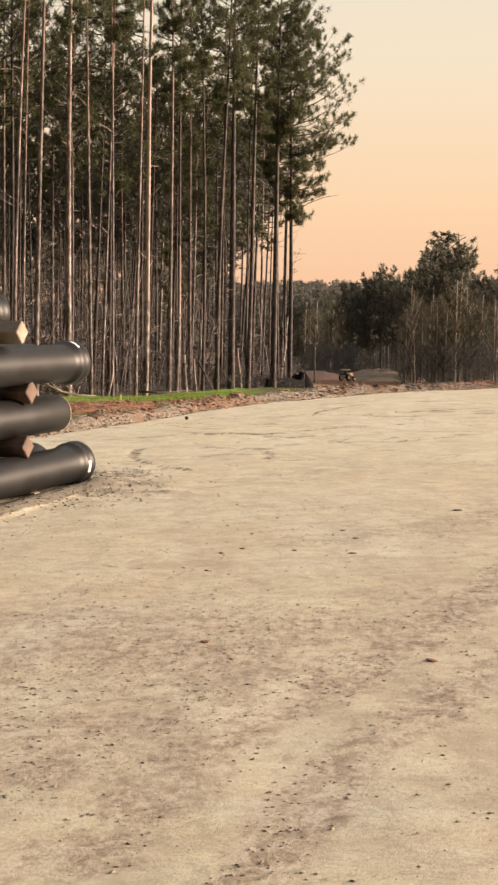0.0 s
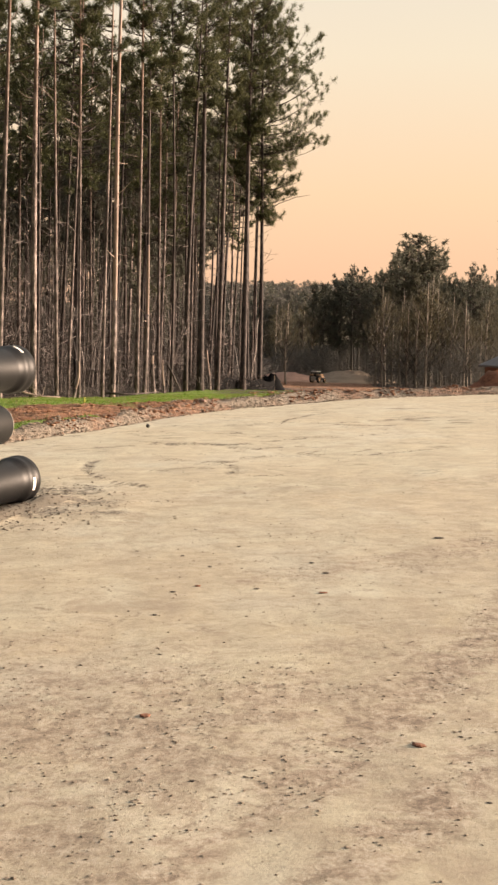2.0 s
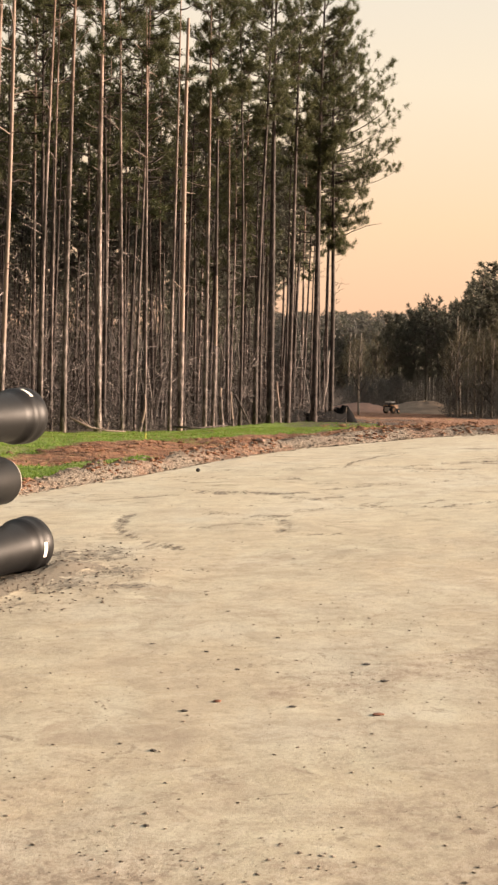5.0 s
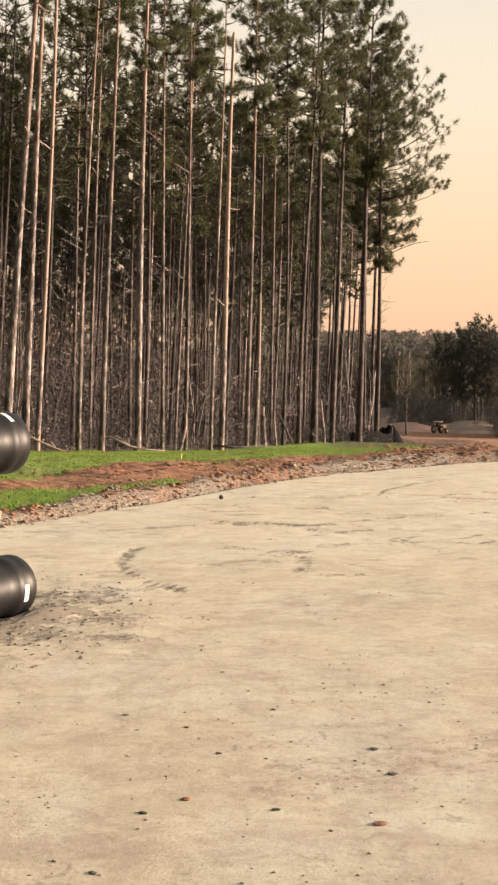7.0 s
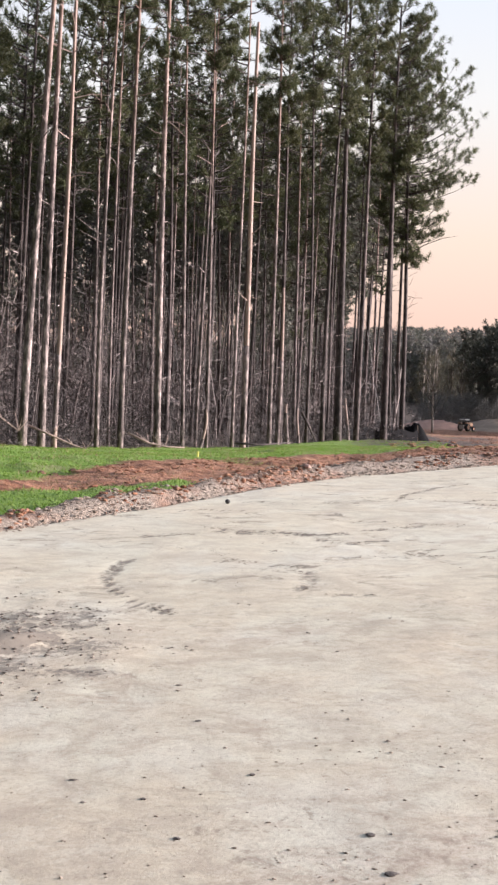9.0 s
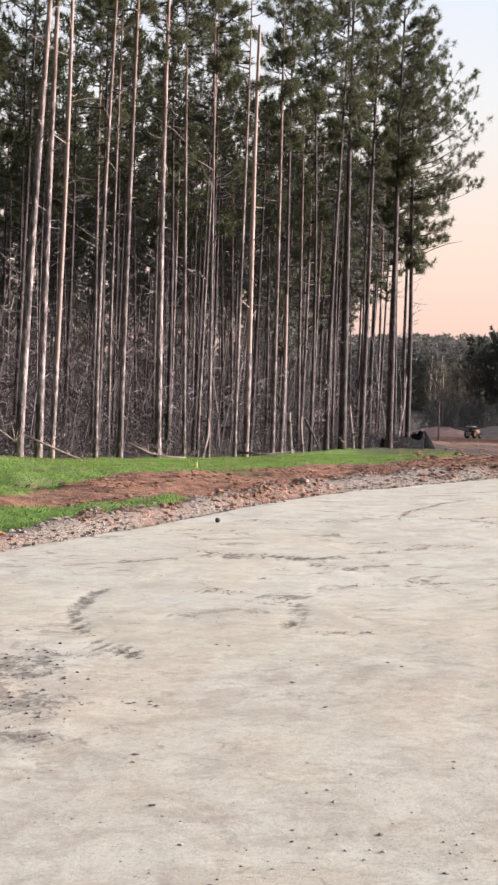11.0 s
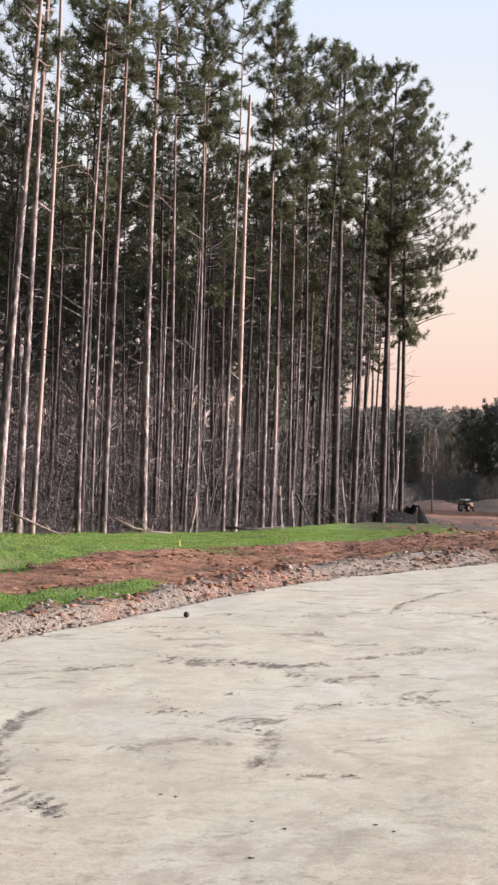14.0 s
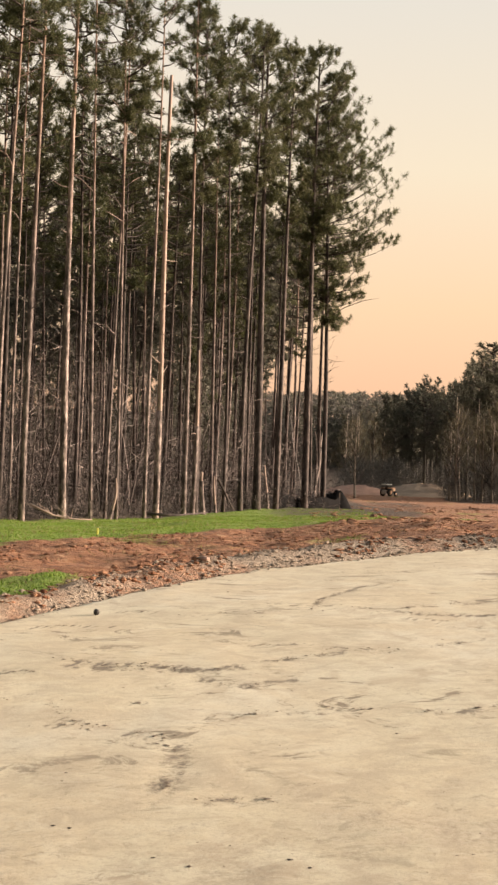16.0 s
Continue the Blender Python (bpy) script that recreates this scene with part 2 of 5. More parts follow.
M_TIMBER = mat_plain("rough_sawn_timber", (0.25, 0.20, 0.155, 1), 0.85, 0, 10, 0.4, 0.4)
M_DARKTIMBER = mat_plain("stained_timber", (0.10, 0.06, 0.042, 1), 0.8, 0, 10, 0.5, 0.5)
M_WHITE = mat_plain("white_paint", (0.75, 0.73, 0.68, 1), 0.6, 0, 12, 0.1)
M_BLACKCLOTH = mat_plain("black_fabric", (0.007, 0.007, 0.0075, 1), 0.9, 0, 6, 0.4)
M_BLACKCLOTH.node_tree.nodes["Principled BSDF"].inputs["Specular IOR Level"].default_value = 0.05
M_CLAYLUMP = mat_plain("red_clay", (0.23, 0.10, 0.058, 1), 0.95, 0, 2.5, 0.6, 0.6)


def mat_loose(name, c0, c1, c2):
    k = Mat(name, 0.95)
    n = k.noise(k.co, 25, 4, 0.6)
    c = k.ramp(k.island(), (0.0, c0), (0.5, c1), (1.0, c2))
    c = k.mix(k.ramp(n, (0.35, 0.35), (0.6, 0.0)), c, tuple(v * 0.5 for v in c0[:3]) + (1,))
    k.b.inputs["Specular IOR Level"].default_value = 0.15
    return k.done(c, n, 0.4, 0.01)


L_RUBBLE = mat_loose("loose_rubble", (0.20, 0.155, 0.12, 1), (0.28, 0.23, 0.18, 1), (0.34, 0.285, 0.225, 1))
L_CLAY = mat_loose("loose_clay", (0.15, 0.066, 0.038, 1), (0.27, 0.13, 0.075, 1), (0.38, 0.225, 0.145, 1))
L_DARK = mat_loose("loose_soil", (0.06, 0.05, 0.042, 1), (0.12, 0.10, 0.083, 1), (0.24, 0.205, 0.165, 1))
L_SOFT = mat_loose("loose_brown_soil", (0.10, 0.083, 0.068, 1), (0.18, 0.15, 0.12, 1), (0.30, 0.25, 0.20, 1))
L_GRIT = mat_loose("loose_grit", (0.16, 0.13, 0.10, 1), (0.27, 0.22, 0.17, 1), (0.42, 0.36, 0.28, 1))
M_TAN = mat_plain("bare_tan_earth", (0.33, 0.245, 0.175, 1), 0.95, 0, 0.6, 0.25, 0.3)
M_DARKCLAY = mat_plain("damp_clay", (0.12, 0.058, 0.038, 1), 0.95, 0, 6, 0.5, 0.6)
M_PINKROCK = mat_plain("pink_rock", (0.30, 0.195, 0.155, 1), 0.85, 0, 9, 0.2, 0.3)
M_DARKSTONE = mat_plain("dark_clod", (0.07, 0.058, 0.048, 1), 0.95, 0, 9, 0.4, 0.4)
M_ORANGE = mat_plain("machine_paint", (0.48, 0.25, 0.11, 1), 0.5, 0, 4, 0.3)
M_RUBBER = mat_plain("rubber", (0.03, 0.028, 0.027, 1), 0.8, 0, 6, 0.4)
M_ROOF = mat_plain("grey_shingles", (0.16, 0.165, 0.18, 1), 0.8, 0, 2, 0.3)
M_BRICK = mat_plain("brick_wall", (0.22, 0.11, 0.075, 1), 0.9, 0, 2, 0.3)
M_GLASS = mat_plain("dark_window_glass", (0.03, 0.035, 0.04, 1), 0.1, 0, 2, 0.2, 0)
M_DUSTY = mat_plain("worn_paint", (0.45, 0.41, 0.36, 1), 0.8, 0, 14, 0.4)
M_FLAG = mat_plain("lime_tape", (0.75, 0.72, 0.15, 1), 0.6, 0, 9, 0.1)
M_GRASSBLADE = mat_needles("grass_blades", (0.085, 0.18, 0.014, 1), (0.145, 0.29, 0.024, 1), (0.25, 0.37, 0.06, 1))
M_STRAW = mat_needles("straw_blades", (0.20, 0.16, 0.08, 1), (0.28, 0.23, 0.12, 1), (0.34, 0.28, 0.16, 1))


# ---------------------------------------------------------------- building helpers
def mesh_from(name, verts, faces, material, smooth=False):
    me = bpy.data.meshes.new(name)
    me.from_pydata(verts, [], faces)
    me.materials.append(material)
    if smooth:
        me.polygons.foreach_set("use_smooth", [True] * len(me.polygons))
    return me


def part(name, me, parent, label=""):
    ob = new(name, me)
    ob.parent = parent
    return tagged(ob, label) if label else ob


def lerp(a, b, t):
    return a + (b - a) * t


def step(a, b, x):
    t = min(1.0, max(0.0, (x - a) / (b - a)))
    return t * t * (3 - 2 * t)


def bars(table, x):
    """Straight lines through (x, value) pairs."""
    return float(np.interp(x, [p[0] for p in table], [p[1] for p in table]))


def tube(path, radii, sides, verts, faces, cap=True):
    """Adds a tube along a path to verts and faces."""
    base = len(verts)
    n = len(path)
    for i, p in enumerate(path):
        d = (path[min(i + 1, n - 1)] - path[max(i - 1, 0)]).normalized()
        u = d.orthogonal().normalized() if abs(d.z) < 0.9 else Vector((1, 0, 0)).cross(d).normalized()
        w = d.cross(u)
        for k in range(sides):
            a = 2 * math.pi * k / sides
            verts.append(tuple(p + radii[i] * (math.cos(a) * u + math.sin(a) * w)))
    for i in range(n - 1):
        for k in range(sides):
            a, b = base + i * sides + k, base + i * sides + (k + 1) % sides
            faces.append((a, b, b + sides, a + sides))
    if cap:
        faces.append(tuple(base + k for k in range(sides))[::-1])
        faces.append(tuple(base + (n - 1) * sides + k for k in range(sides)))


# ---------------------------------------------------------------- ground
EDGE = ((-40, -14), (-20, -4), (-10, 6.5), (-6, 11), (-4, 13.4), (-2.7, 15.7), (-2.1, 17.0), (-1.5, 18.2), (-0.8, 19.7), (-0.2, 20.9),
        (0.4, 21.8), (1.1, 22.5), (1.9, 23.3), (2.7, 23.9), (3.7, 24.3), (4.7, 24.7), (6, 24.9), (9, 25.2), (20, 26), (60, 28))
FLOOR = ((15, 0.45), (20, 0.36), (25, 0.24), (32, 0.15), (40, 0.02), (46, -0.12), (56, -0.35), (75, -0.6), (100, -1.2), (150, -2.3), (184, -2.35), (230, -2.6), (275, -1.0), (330, 7.0), (420, 17.0), (900, 30.0), (3000, 40))


def edge(x):
    return bars(EDGE, x)


def road_z(x, y):
    return 0.0307 * max(-12, min(12, x)) + 0.0291 * max(-10, min(30, y))


def far_z(x, y):
    z = bars(FLOOR, y)
    z += 0.10 * max(0, min(4, x)) * step(22, 30, y) * (1 - step(36, 75, y))
    z -= 0.2 * step(-1, -5, x) * step(33, 44, y) * (1 - step(65, 90, y))
    z += 0.25 * step(-6, -14, x) * step(22, 34, y) * (1 - step(40, 50, y))
    return z


def ground_z(x, y):
    u = y - edge(x)
    n1 = noise.noise((x * 0.5, y * 0.5, 3.1))
    n2 = noise.noise((x * 2.3, y * 2.3, 7.7))
    if u < -0.3:
        return road_z(x, y) - 0.10
    ze = road_z(x, min(y, edge(x)))
    z = lerp(ze, far_z(x, y), step(0.3, 6.0, u))
    n4 = noise.noise((x * 3.4 + y * 1.7, y * 2.6 - x * 1.2, 11))
    berm = 0.135 * math.exp(-((u - 0.62) / 0.42) ** 2) * (1 + 0.45 * n2 + 0.4 * n1 + 0.5 * n4)
    rough = (0.06 * n2 + 0.045 * noise.noise((x * 4.7, y * 3.9, 2.2)) * (1 - step(-7.5, -10, x)) + 0.05 * noise.noise((x * 1.1, y * 0.9, 15))) * step(0.2, 2, u) * (1 - 0.6 * step(14, 30, u)) + 0.10 * n1 * step(1, 5, u)
    rill = 0.05 * noise.noise((x * 1.3, y * 3.2, 19)) + 0.03 * noise.noise((x * 2.9, y * 6.5, 23))
    rough += rill * step(0.8, 2.0, u) * (1 - step(16, 30, u)) * (1 - step(-6.5, -9, x))
    return z + berm + rough - 0.10 * (1 - step(-0.3, 0.0, u))


def zones(x, y):
    """How much grass, forest litter and gravel cover the clay."""
    u = y - edge(x)
    n = 0.8 * noise.noise((x * 0.35, y * 0.2, 1.3))
    gravel = 1 - step(0.6, 1.2, u + 0.3 * n)
    top = bars(((-14, 27), (-7, 29.6), (-5, 31.6), (-3.3, 35.6), (-1, 41.5), (1, 46), (4, 51)), x) + 1.6 * n
    grass = step(-1.5, 1.5, y - top) * step(6, 3.5, x)
    low = step(1.2, 2.0, u) * step(7.5, 6.0, u + n) * step(-1.2, -2.6, x + 0.7 * n)
    link = 0.85 * step(-4.1, -5.2, x + 0.5 * n) * step(1.2, 2.0, u)
    thin = 0.42 * step(1.4, 2.0, u) * step(5.5, 3.0, u) * step(0.6, -1.6, x + n)
    grass = max(grass, low, link, thin, 0.48 * step(0.05, 0.4, n) * step(2, 4, u))
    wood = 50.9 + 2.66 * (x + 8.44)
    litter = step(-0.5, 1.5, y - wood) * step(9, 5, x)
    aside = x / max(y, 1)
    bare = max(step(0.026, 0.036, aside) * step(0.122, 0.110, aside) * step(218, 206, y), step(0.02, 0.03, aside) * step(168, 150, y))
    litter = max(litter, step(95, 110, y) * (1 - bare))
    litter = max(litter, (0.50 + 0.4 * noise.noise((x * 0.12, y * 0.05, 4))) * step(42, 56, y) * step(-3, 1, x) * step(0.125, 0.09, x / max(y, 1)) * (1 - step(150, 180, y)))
    return grass, litter, gravel


def build_ground():
    xs = [-1500, -600, -250, -120, -60, -36] + [-24 + 0.9 * i for i in range(14)] + [-12 + 0.22 * i for i in range(100)] + [10 + 1.2 * i for i in range(20)] + [36, 46, 60, 90, 160, 350, 900, 1500]
    ys = [-600, -200, -80, -30, -10, 0, 6, 9] + [11 + 0.24 * i for i in range(120)] + [40 + 0.7 * i for i in range(66)] + [88, 92, 97, 103, 110, 118, 128, 140, 155, 170, 184, 200, 220, 250, 300, 360, 450, 600, 900, 1500, 3000]
    xs, ys = sorted(set(round(v, 3) for v in xs)), sorted(set(round(v, 3) for v in ys))
    verts = [(x, y, ground_z(x, y)) for y in ys for x in xs]
    w = len(xs)
    faces = [(j * w + i, j * w + i + 1, (j + 1) * w + i + 1, (j + 1) * w + i) for j in range(len(ys) - 1) for i in range(w - 1)]
    me = mesh_from("ground", verts, faces, M_GROUND, True)
    z = [zones(v[0], v[1]) for v in verts]
    for k, nm in enumerate(("grass", "litter", "gravel")):
        me.attributes.new(nm, "FLOAT", "POINT").data.foreach_set("value", [q[k] for q in z])
    tagged(new("ground", me), "uneven red clay and grass bank beyond the gravel", "ground", kind="structure")


def pipe_soil(x, y):
    """Soil shoved up against the lowest pipe and its bell, in metres."""
    rx, ry = x + 1.5, y - 11.25
    back, across = -(0.33 * rx + 0.94 * ry), 0.94 * rx - 0.33 * ry
    heaped = 0.055 * math.exp(-((across - 0.20) / 0.13) ** 2 - ((back + 0.05) / 0.22) ** 2)
    skirt = 0.028 * math.exp(-((across - 0.17) / 0.14) ** 2) * step(-0.3, 0.2, back) * step(4.5, 3.0, back)
    return max(heaped, skirt) * (1 + 0.5 * noise.noise((x * 5, y * 5, 9)) + 0.3 * noise.noise((x * 13, y * 13, 4)))


def road_dirt(x, y):
    """Dark damp soil round the pipe stack."""
    d = math.hypot((x + 1.5) / 0.9, (y - 11.3) / 1.45)
    streak = noise.noise((x * 1.6 + y * 0.5, y * 4.2, 0.4)) + 0.5 * noise.noise((x * 4, y * 9, 2.4))
    return max(step(1.25, 0.5, d + 0.55 * streak), step(0.004, 0.016, pipe_soil(x, y)))


def road_top(x, y):
    """The road's surface with its small unevenness and the soil heaped at the pipes."""
    z = road_z(x, y) + 0.011 * noise.noise((x * 0.6, y * 0.6, 2)) + 0.004 * noise.noise((x * 3.1, y * 3.1, 5))
    d = road_dirt(x, y)
    if d:
        z += pipe_soil(x, y) + 0.012 * d * (0.6 + noise.noise((x * 2.6, y * 2.6, 8)) + 0.5 * noise.noise((x * 7, y * 7, 3)))
    return z


# tyre marks and scrapes: half width, strength, then the way they run
TRACKS = (
    (0.06, 0.95, ((-1.20, 14.23), (-1.22, 13.84), (-1.19, 13.40), (-1.06, 12.98), (-0.93, 12.70), (-0.79, 12.48), (-0.64, 12.34), (-0.48, 12.12))),
    (0.10, 0.7, ((-1.4, 15.5), (-0.64, 15.8), (0.2, 15.75), (1.2, 16.5))),
    (0.09, 0.7, ((-0.75, 14.95), (-0.3, 14.2), (0.1, 14.0), (0.27, 13.4), (0.2, 13.05))),
    (0.07, 0.6, ((0.3, 12.9), (0.7, 12.9))), (0.09, 0.6, ((0.6, 18.9), (1.6, 18.6), (3.4, 19.5))),
    (0.07, 0.5, ((0.8, 16.6), (1.6, 16.6), (2.4, 17.2))), (0.08, 0.6, ((0.3, 14.4), (0.9, 14.7), (1.7, 14.6), (2.5, 15.2))),
    (0.06, 0.6, ((-0.45, 11.25), (-0.25, 11.22))),
    (0.05, 0.8, ((-1.26, 17.51), (-1.02, 17.63), (-0.69, 17.55))),
    (0.04, 0.7, ((-0.81, 18.37), (-0.38, 18.35))),
    (0.05, 0.7, ((-0.01, 18.16), (0.19, 18.33))),
    (0.10, 0.9, ((-0.88, 16.17), (-0.49, 15.89), (-0.20, 15.94), (0.15, 15.75))),
    (0.09, 0.7, ((0.20, 15.44), (0.49, 15.27), (0.76, 15.45))),
    (0.06, 0.9, ((-0.49, 14.22), (-0.39, 14.29), (-0.27, 14.22))),
    (0.05, 0.7, ((0.90, 18.44), (1.01, 19.23), (1.41, 20.06), (1.87, 20.61))),
    (0.07, 0.9, ((1.57, 18.46), (1.88, 18.27), (2.38, 18.21))),
    (0.06, 0.8, ((1.67, 18.01), (2.02, 17.90))),
    (0.06, 0.7, ((1.91, 17.66), (2.24, 17.55))),
    (0.06, 0.6, ((1.20, 16.39), (1.42, 16.44))),
    (0.10, 0.5, ((1.46, 14.94), (1.64, 14.98))),
    (0.07, 0.6, ((0.03, 14.05), (0.21, 13.93), (0.19, 13.71))),
    (0.06, 0.6, ((0.20, 13.07), (0.27, 13.40))),
    (0.05, 0.6, ((0.40, 12.89), (0.57, 12.87))),
    (0.05, 0.6, ((-0.18, 14.76), (-0.01, 14.80))),
    (0.05, 0.5, ((-0.92, 14.84), (-0.79, 14.90))),
    (0.06, 0.6, ((0.44, 16.74), (0.92, 16.80))),
)


def track_mark(x, y):
    most = 0.0
    for half, power, way in TRACKS:
        for (ax, ay), (bx, by) in zip(way, way[1:]):
            dx, dy = bx - ax, by - ay
            s = min(1, max(0, ((x - ax) * dx + (y - ay) * dy) / (dx * dx + dy * dy)))
            d = math.hypot(x - ax - s * dx, y - ay - s * dy)
            if d < 1.6 * half:
                most = max(most, power * (1 - d / (1.6 * half)))
    if not most:
        return 0.0
    return most * step(-0.45, 0.10, noise.noise((x * 5.0, y * 3.2, 6.6)))


# lanes where wheels have dug up brown grit: half width, strength, way
LANES = (
    (0.30, 0.95, ((-0.5, 3.4), (-0.1, 4.4), (0.37, 5.15), (0.65, 5.53), (1.01, 6.15), (1.57, 7.34), (2.3, 9.0), (3.2, 11.0))),
    (0.20, 1.0, ((0.0, 3.2), (0.38, 4.24), (0.66, 4.66), (0.83, 4.96), (1.25, 5.88), (1.9, 7.2), (2.8, 9.0))),
    (0.14, 0.8, ((-1.2, 6.3), (-0.79, 6.05), (-0.3, 6.2), (0.1, 6.3))),
    (0.40, 0.6, ((0.4, 8.2), (1.2, 8.6), (2.0, 9.4))), (0.30, 0.45, ((1.0, 12.6), (2.2, 12.2), (3.0, 13.0))),
)


def coarse_mark(x, y):
    most = 0.22 + 0.55 * step(7.4, 5.6, y + 0.5 * noise.noise((x * 1.5, y * 1.5, 3))) * step(0.5, -0.3, x - 0.75 * (y - 4.6))
    if y > 12:
        most = 0.10
    for half, power, way in LANES:
        for (ax, ay), (bx, by) in zip(way, way[1:]):
            dx, dy = bx - ax, by - ay
            q = min(1, max(0, ((x - ax) * dx + (y - ay) * dy) / (dx * dx + dy * dy)))
            d = math.hypot(x - ax - q * dx, y - ay - q * dy) + 0.10 * noise.noise((x * 3, y * 3, 1))
            most = max(most, power * step(half, 0.3 * half, d))
    return most


def build_road():
    xs = [-40, -30, -22, -16] + [-12 + 0.3 * i for i in range(30)] + [-3 + 0.065 * i for i in range(124)] + [5.1 + 0.3 * i for i in range(24)] + [14, 18, 25, 40, 60]
    rows = 300
    verts, dirt = [], []
    for j in range(rows + 1):
        for x in xs:
            e = edge(x) + 0.12 * noise.noise((x * 6.5, 1.2, 0)) + 0.2 * noise.noise((x * 1.7, 4.2, 0)) + 0.35 * noise.noise((x * 0.4, 9.1, 0))
            v = j / rows
            y = lerp(min(-14.0, e - 4), e, v ** 0.8)
            u = e - y
            z = road_top(x, y) - 0.02 * step(0.25, 0, u)
            d = road_dirt(x, y)
            verts.append((x, y, z))
            m = track_mark(x, y) if -3 < x < 5 and 3 < y < 22 else 0.0
            verts[-1] = (x, y, z - 0.006 * m)
            dirt.append(max(0.72 * d, 1.3 * m, 1.7 * step(0.004, 0.014, pipe_soil(x, y)) if -4 < x < 0 else 0.0))
    w = len(xs)
    faces = [(j * w + i, j * w + i + 1, (j + 1) * w + i + 1, (j + 1) * w + i) for j in range(rows) for i in range(w - 1)]
    me = mesh_from("road", verts, faces, M_ROAD, True)
    me.attributes.new("dirt", "FLOAT", "POINT").data.foreach_set("value", dirt)
    me.attributes.new("coarse", "FLOAT", "POINT").data.foreach_set("value", [coarse_mark(v[0], v[1]) for v in verts])
    me.attributes.new("graded", "FLOAT", "POINT").data.foreach_set("value", [step(10.5, 14.5, v[1]) for v in verts])
    tagged(new("road", me), "pale dusty crushed-gravel road with tyre marks", "road", kind="structure")


build_ground()
build_road()


# ---------------------------------------------------------------- trees
def crown_mesh(rng, base, height, spread, tufts=6, needles=30, material=None, skew=0.0, size=1.0, width=0.03, wide_at=0.4, gaps=0.0, dense=1.0):
    """A pine crown from base to height: upswept branches, bare near the trunk, whose ends carry round bursts of needles."""
    bv, bf = [], []
    axes, starts = [], []
    span = height - base
    count = int((8 + span * 2.4) * dense)
    for b in range(count):
        q = (b + rng.random()) / count
        z0 = base + span * (0.01 + 0.93 * q)
        round_ = math.sin(math.pi * (0.5 * q / wide_at if q < wide_at else 0.5 + 0.46 * (q - wide_at) / (1 - wide_at)))
        reach = spread * (0.22 + 0.86 * round_) * (1.05 - 0.55 * rng.random() ** 1.6)
        a = rng.uniform(0, 2 * math.pi)
        d = Vector((math.cos(a) + skew, math.sin(a), 0))
        reach *= max(0.4, min(1.35, d.length))
        d.normalize()
        rise = reach * (rng.uniform(0.0, 0.40) + 0.9 * q * q)
        top = Vector((0, 0, z0))
        side = Vector((-d.y, d.x, 0))
        bend = rng.gauss(0, 0.12) * reach

        def along(s):
            return top + d * reach * s + side * bend * s * s + Vector((0, 0, rise * s ** 1.8))
        tube([along(s) for s in (0, 0.35, 0.7, 1.0)], [0.045 * size, 0.03 * size, 0.018 * size, 0.007 * size], 3, bv, bf, False)
        if rng.random() < gaps:
            continue
        for c in range(tufts):
            s = 1.0 if c == 0 else 1.0 - 0.62 * rng.random() ** 1.3
            p = along(s)
            out = 0.0 if c == 0 else rng.choice((-1, 1)) * rng.uniform(0.15, 0.42) * (0.5 + 0.35 * reach)
            e = p + side * out + d * rng.uniform(0, 0.3) * abs(out) + Vector((0, 0, abs(out) * rng.uniform(-0.1, 0.9) + rng.uniform(-0.05, 0.18)))
            if c:
                tube([p, e], [0.012 * size, 0.006 * size], 3, bv, bf, False)
            ax = (e - p) * 0.8 + d * 0.3 + Vector((0, 0, rng.uniform(0.4, 1.0)))
            axes.append(tuple(ax.normalized()))
            starts.append(tuple(e))
    for s in range(7):
        axes.append((rng.gauss(0, 0.15), rng.gauss(0, 0.15), 1.0))
        starts.append((rng.gauss(0, 0.05 + 0.05 * s), rng.gauss(0, 0.05 + 0.05 * s), height + 0.1 - 0.22 * s))
    g = np.random.default_rng(rng.randrange(1 << 30))
    ax, st = np.repeat(np.array(axes), needles, 0), np.repeat(np.array(starts), needles, 0)
    n = len(ax)
    way = g.normal(size=(n, 3))
    way /= np.linalg.norm(way, axis=1, keepdims=True) + 1e-9
    way = way + ax * 0.55
    way /= np.linalg.norm(way, axis=1, keepdims=True) + 1e-9
    big = np.repeat(g.uniform(0.7, 1.3, (len(axes), 1)), needles, 0)
    root = st + ax * g.uniform(-0.08, 0.14, (n, 1)) * size * big + way * 0.02 * size
    tip = root + way * g.uniform(0.17, 0.30, (n, 1)) * size * big
    w = np.cross(way, g.normal(size=(n, 3)))
    w *= width * size / (np.linalg.norm(w, axis=1, keepdims=True) + 1e-9)
    verts = np.stack([root - w * 0.5, root + w * 0.5, tip], 1).reshape(-1, 3).tolist()
    faces = np.arange(3 * n).reshape(-1, 3).tolist()
    k = len(verts)
    me = mesh_from("crown", verts + bv, faces + [tuple(i + k for i in f) for f in bf], material or M_NEEDLE)
    me.materials.append(M_DARKSHADEBARK)
    me.polygons.foreach_set("material_index", [0] * len(faces) + [1] * len(bf))
    return me


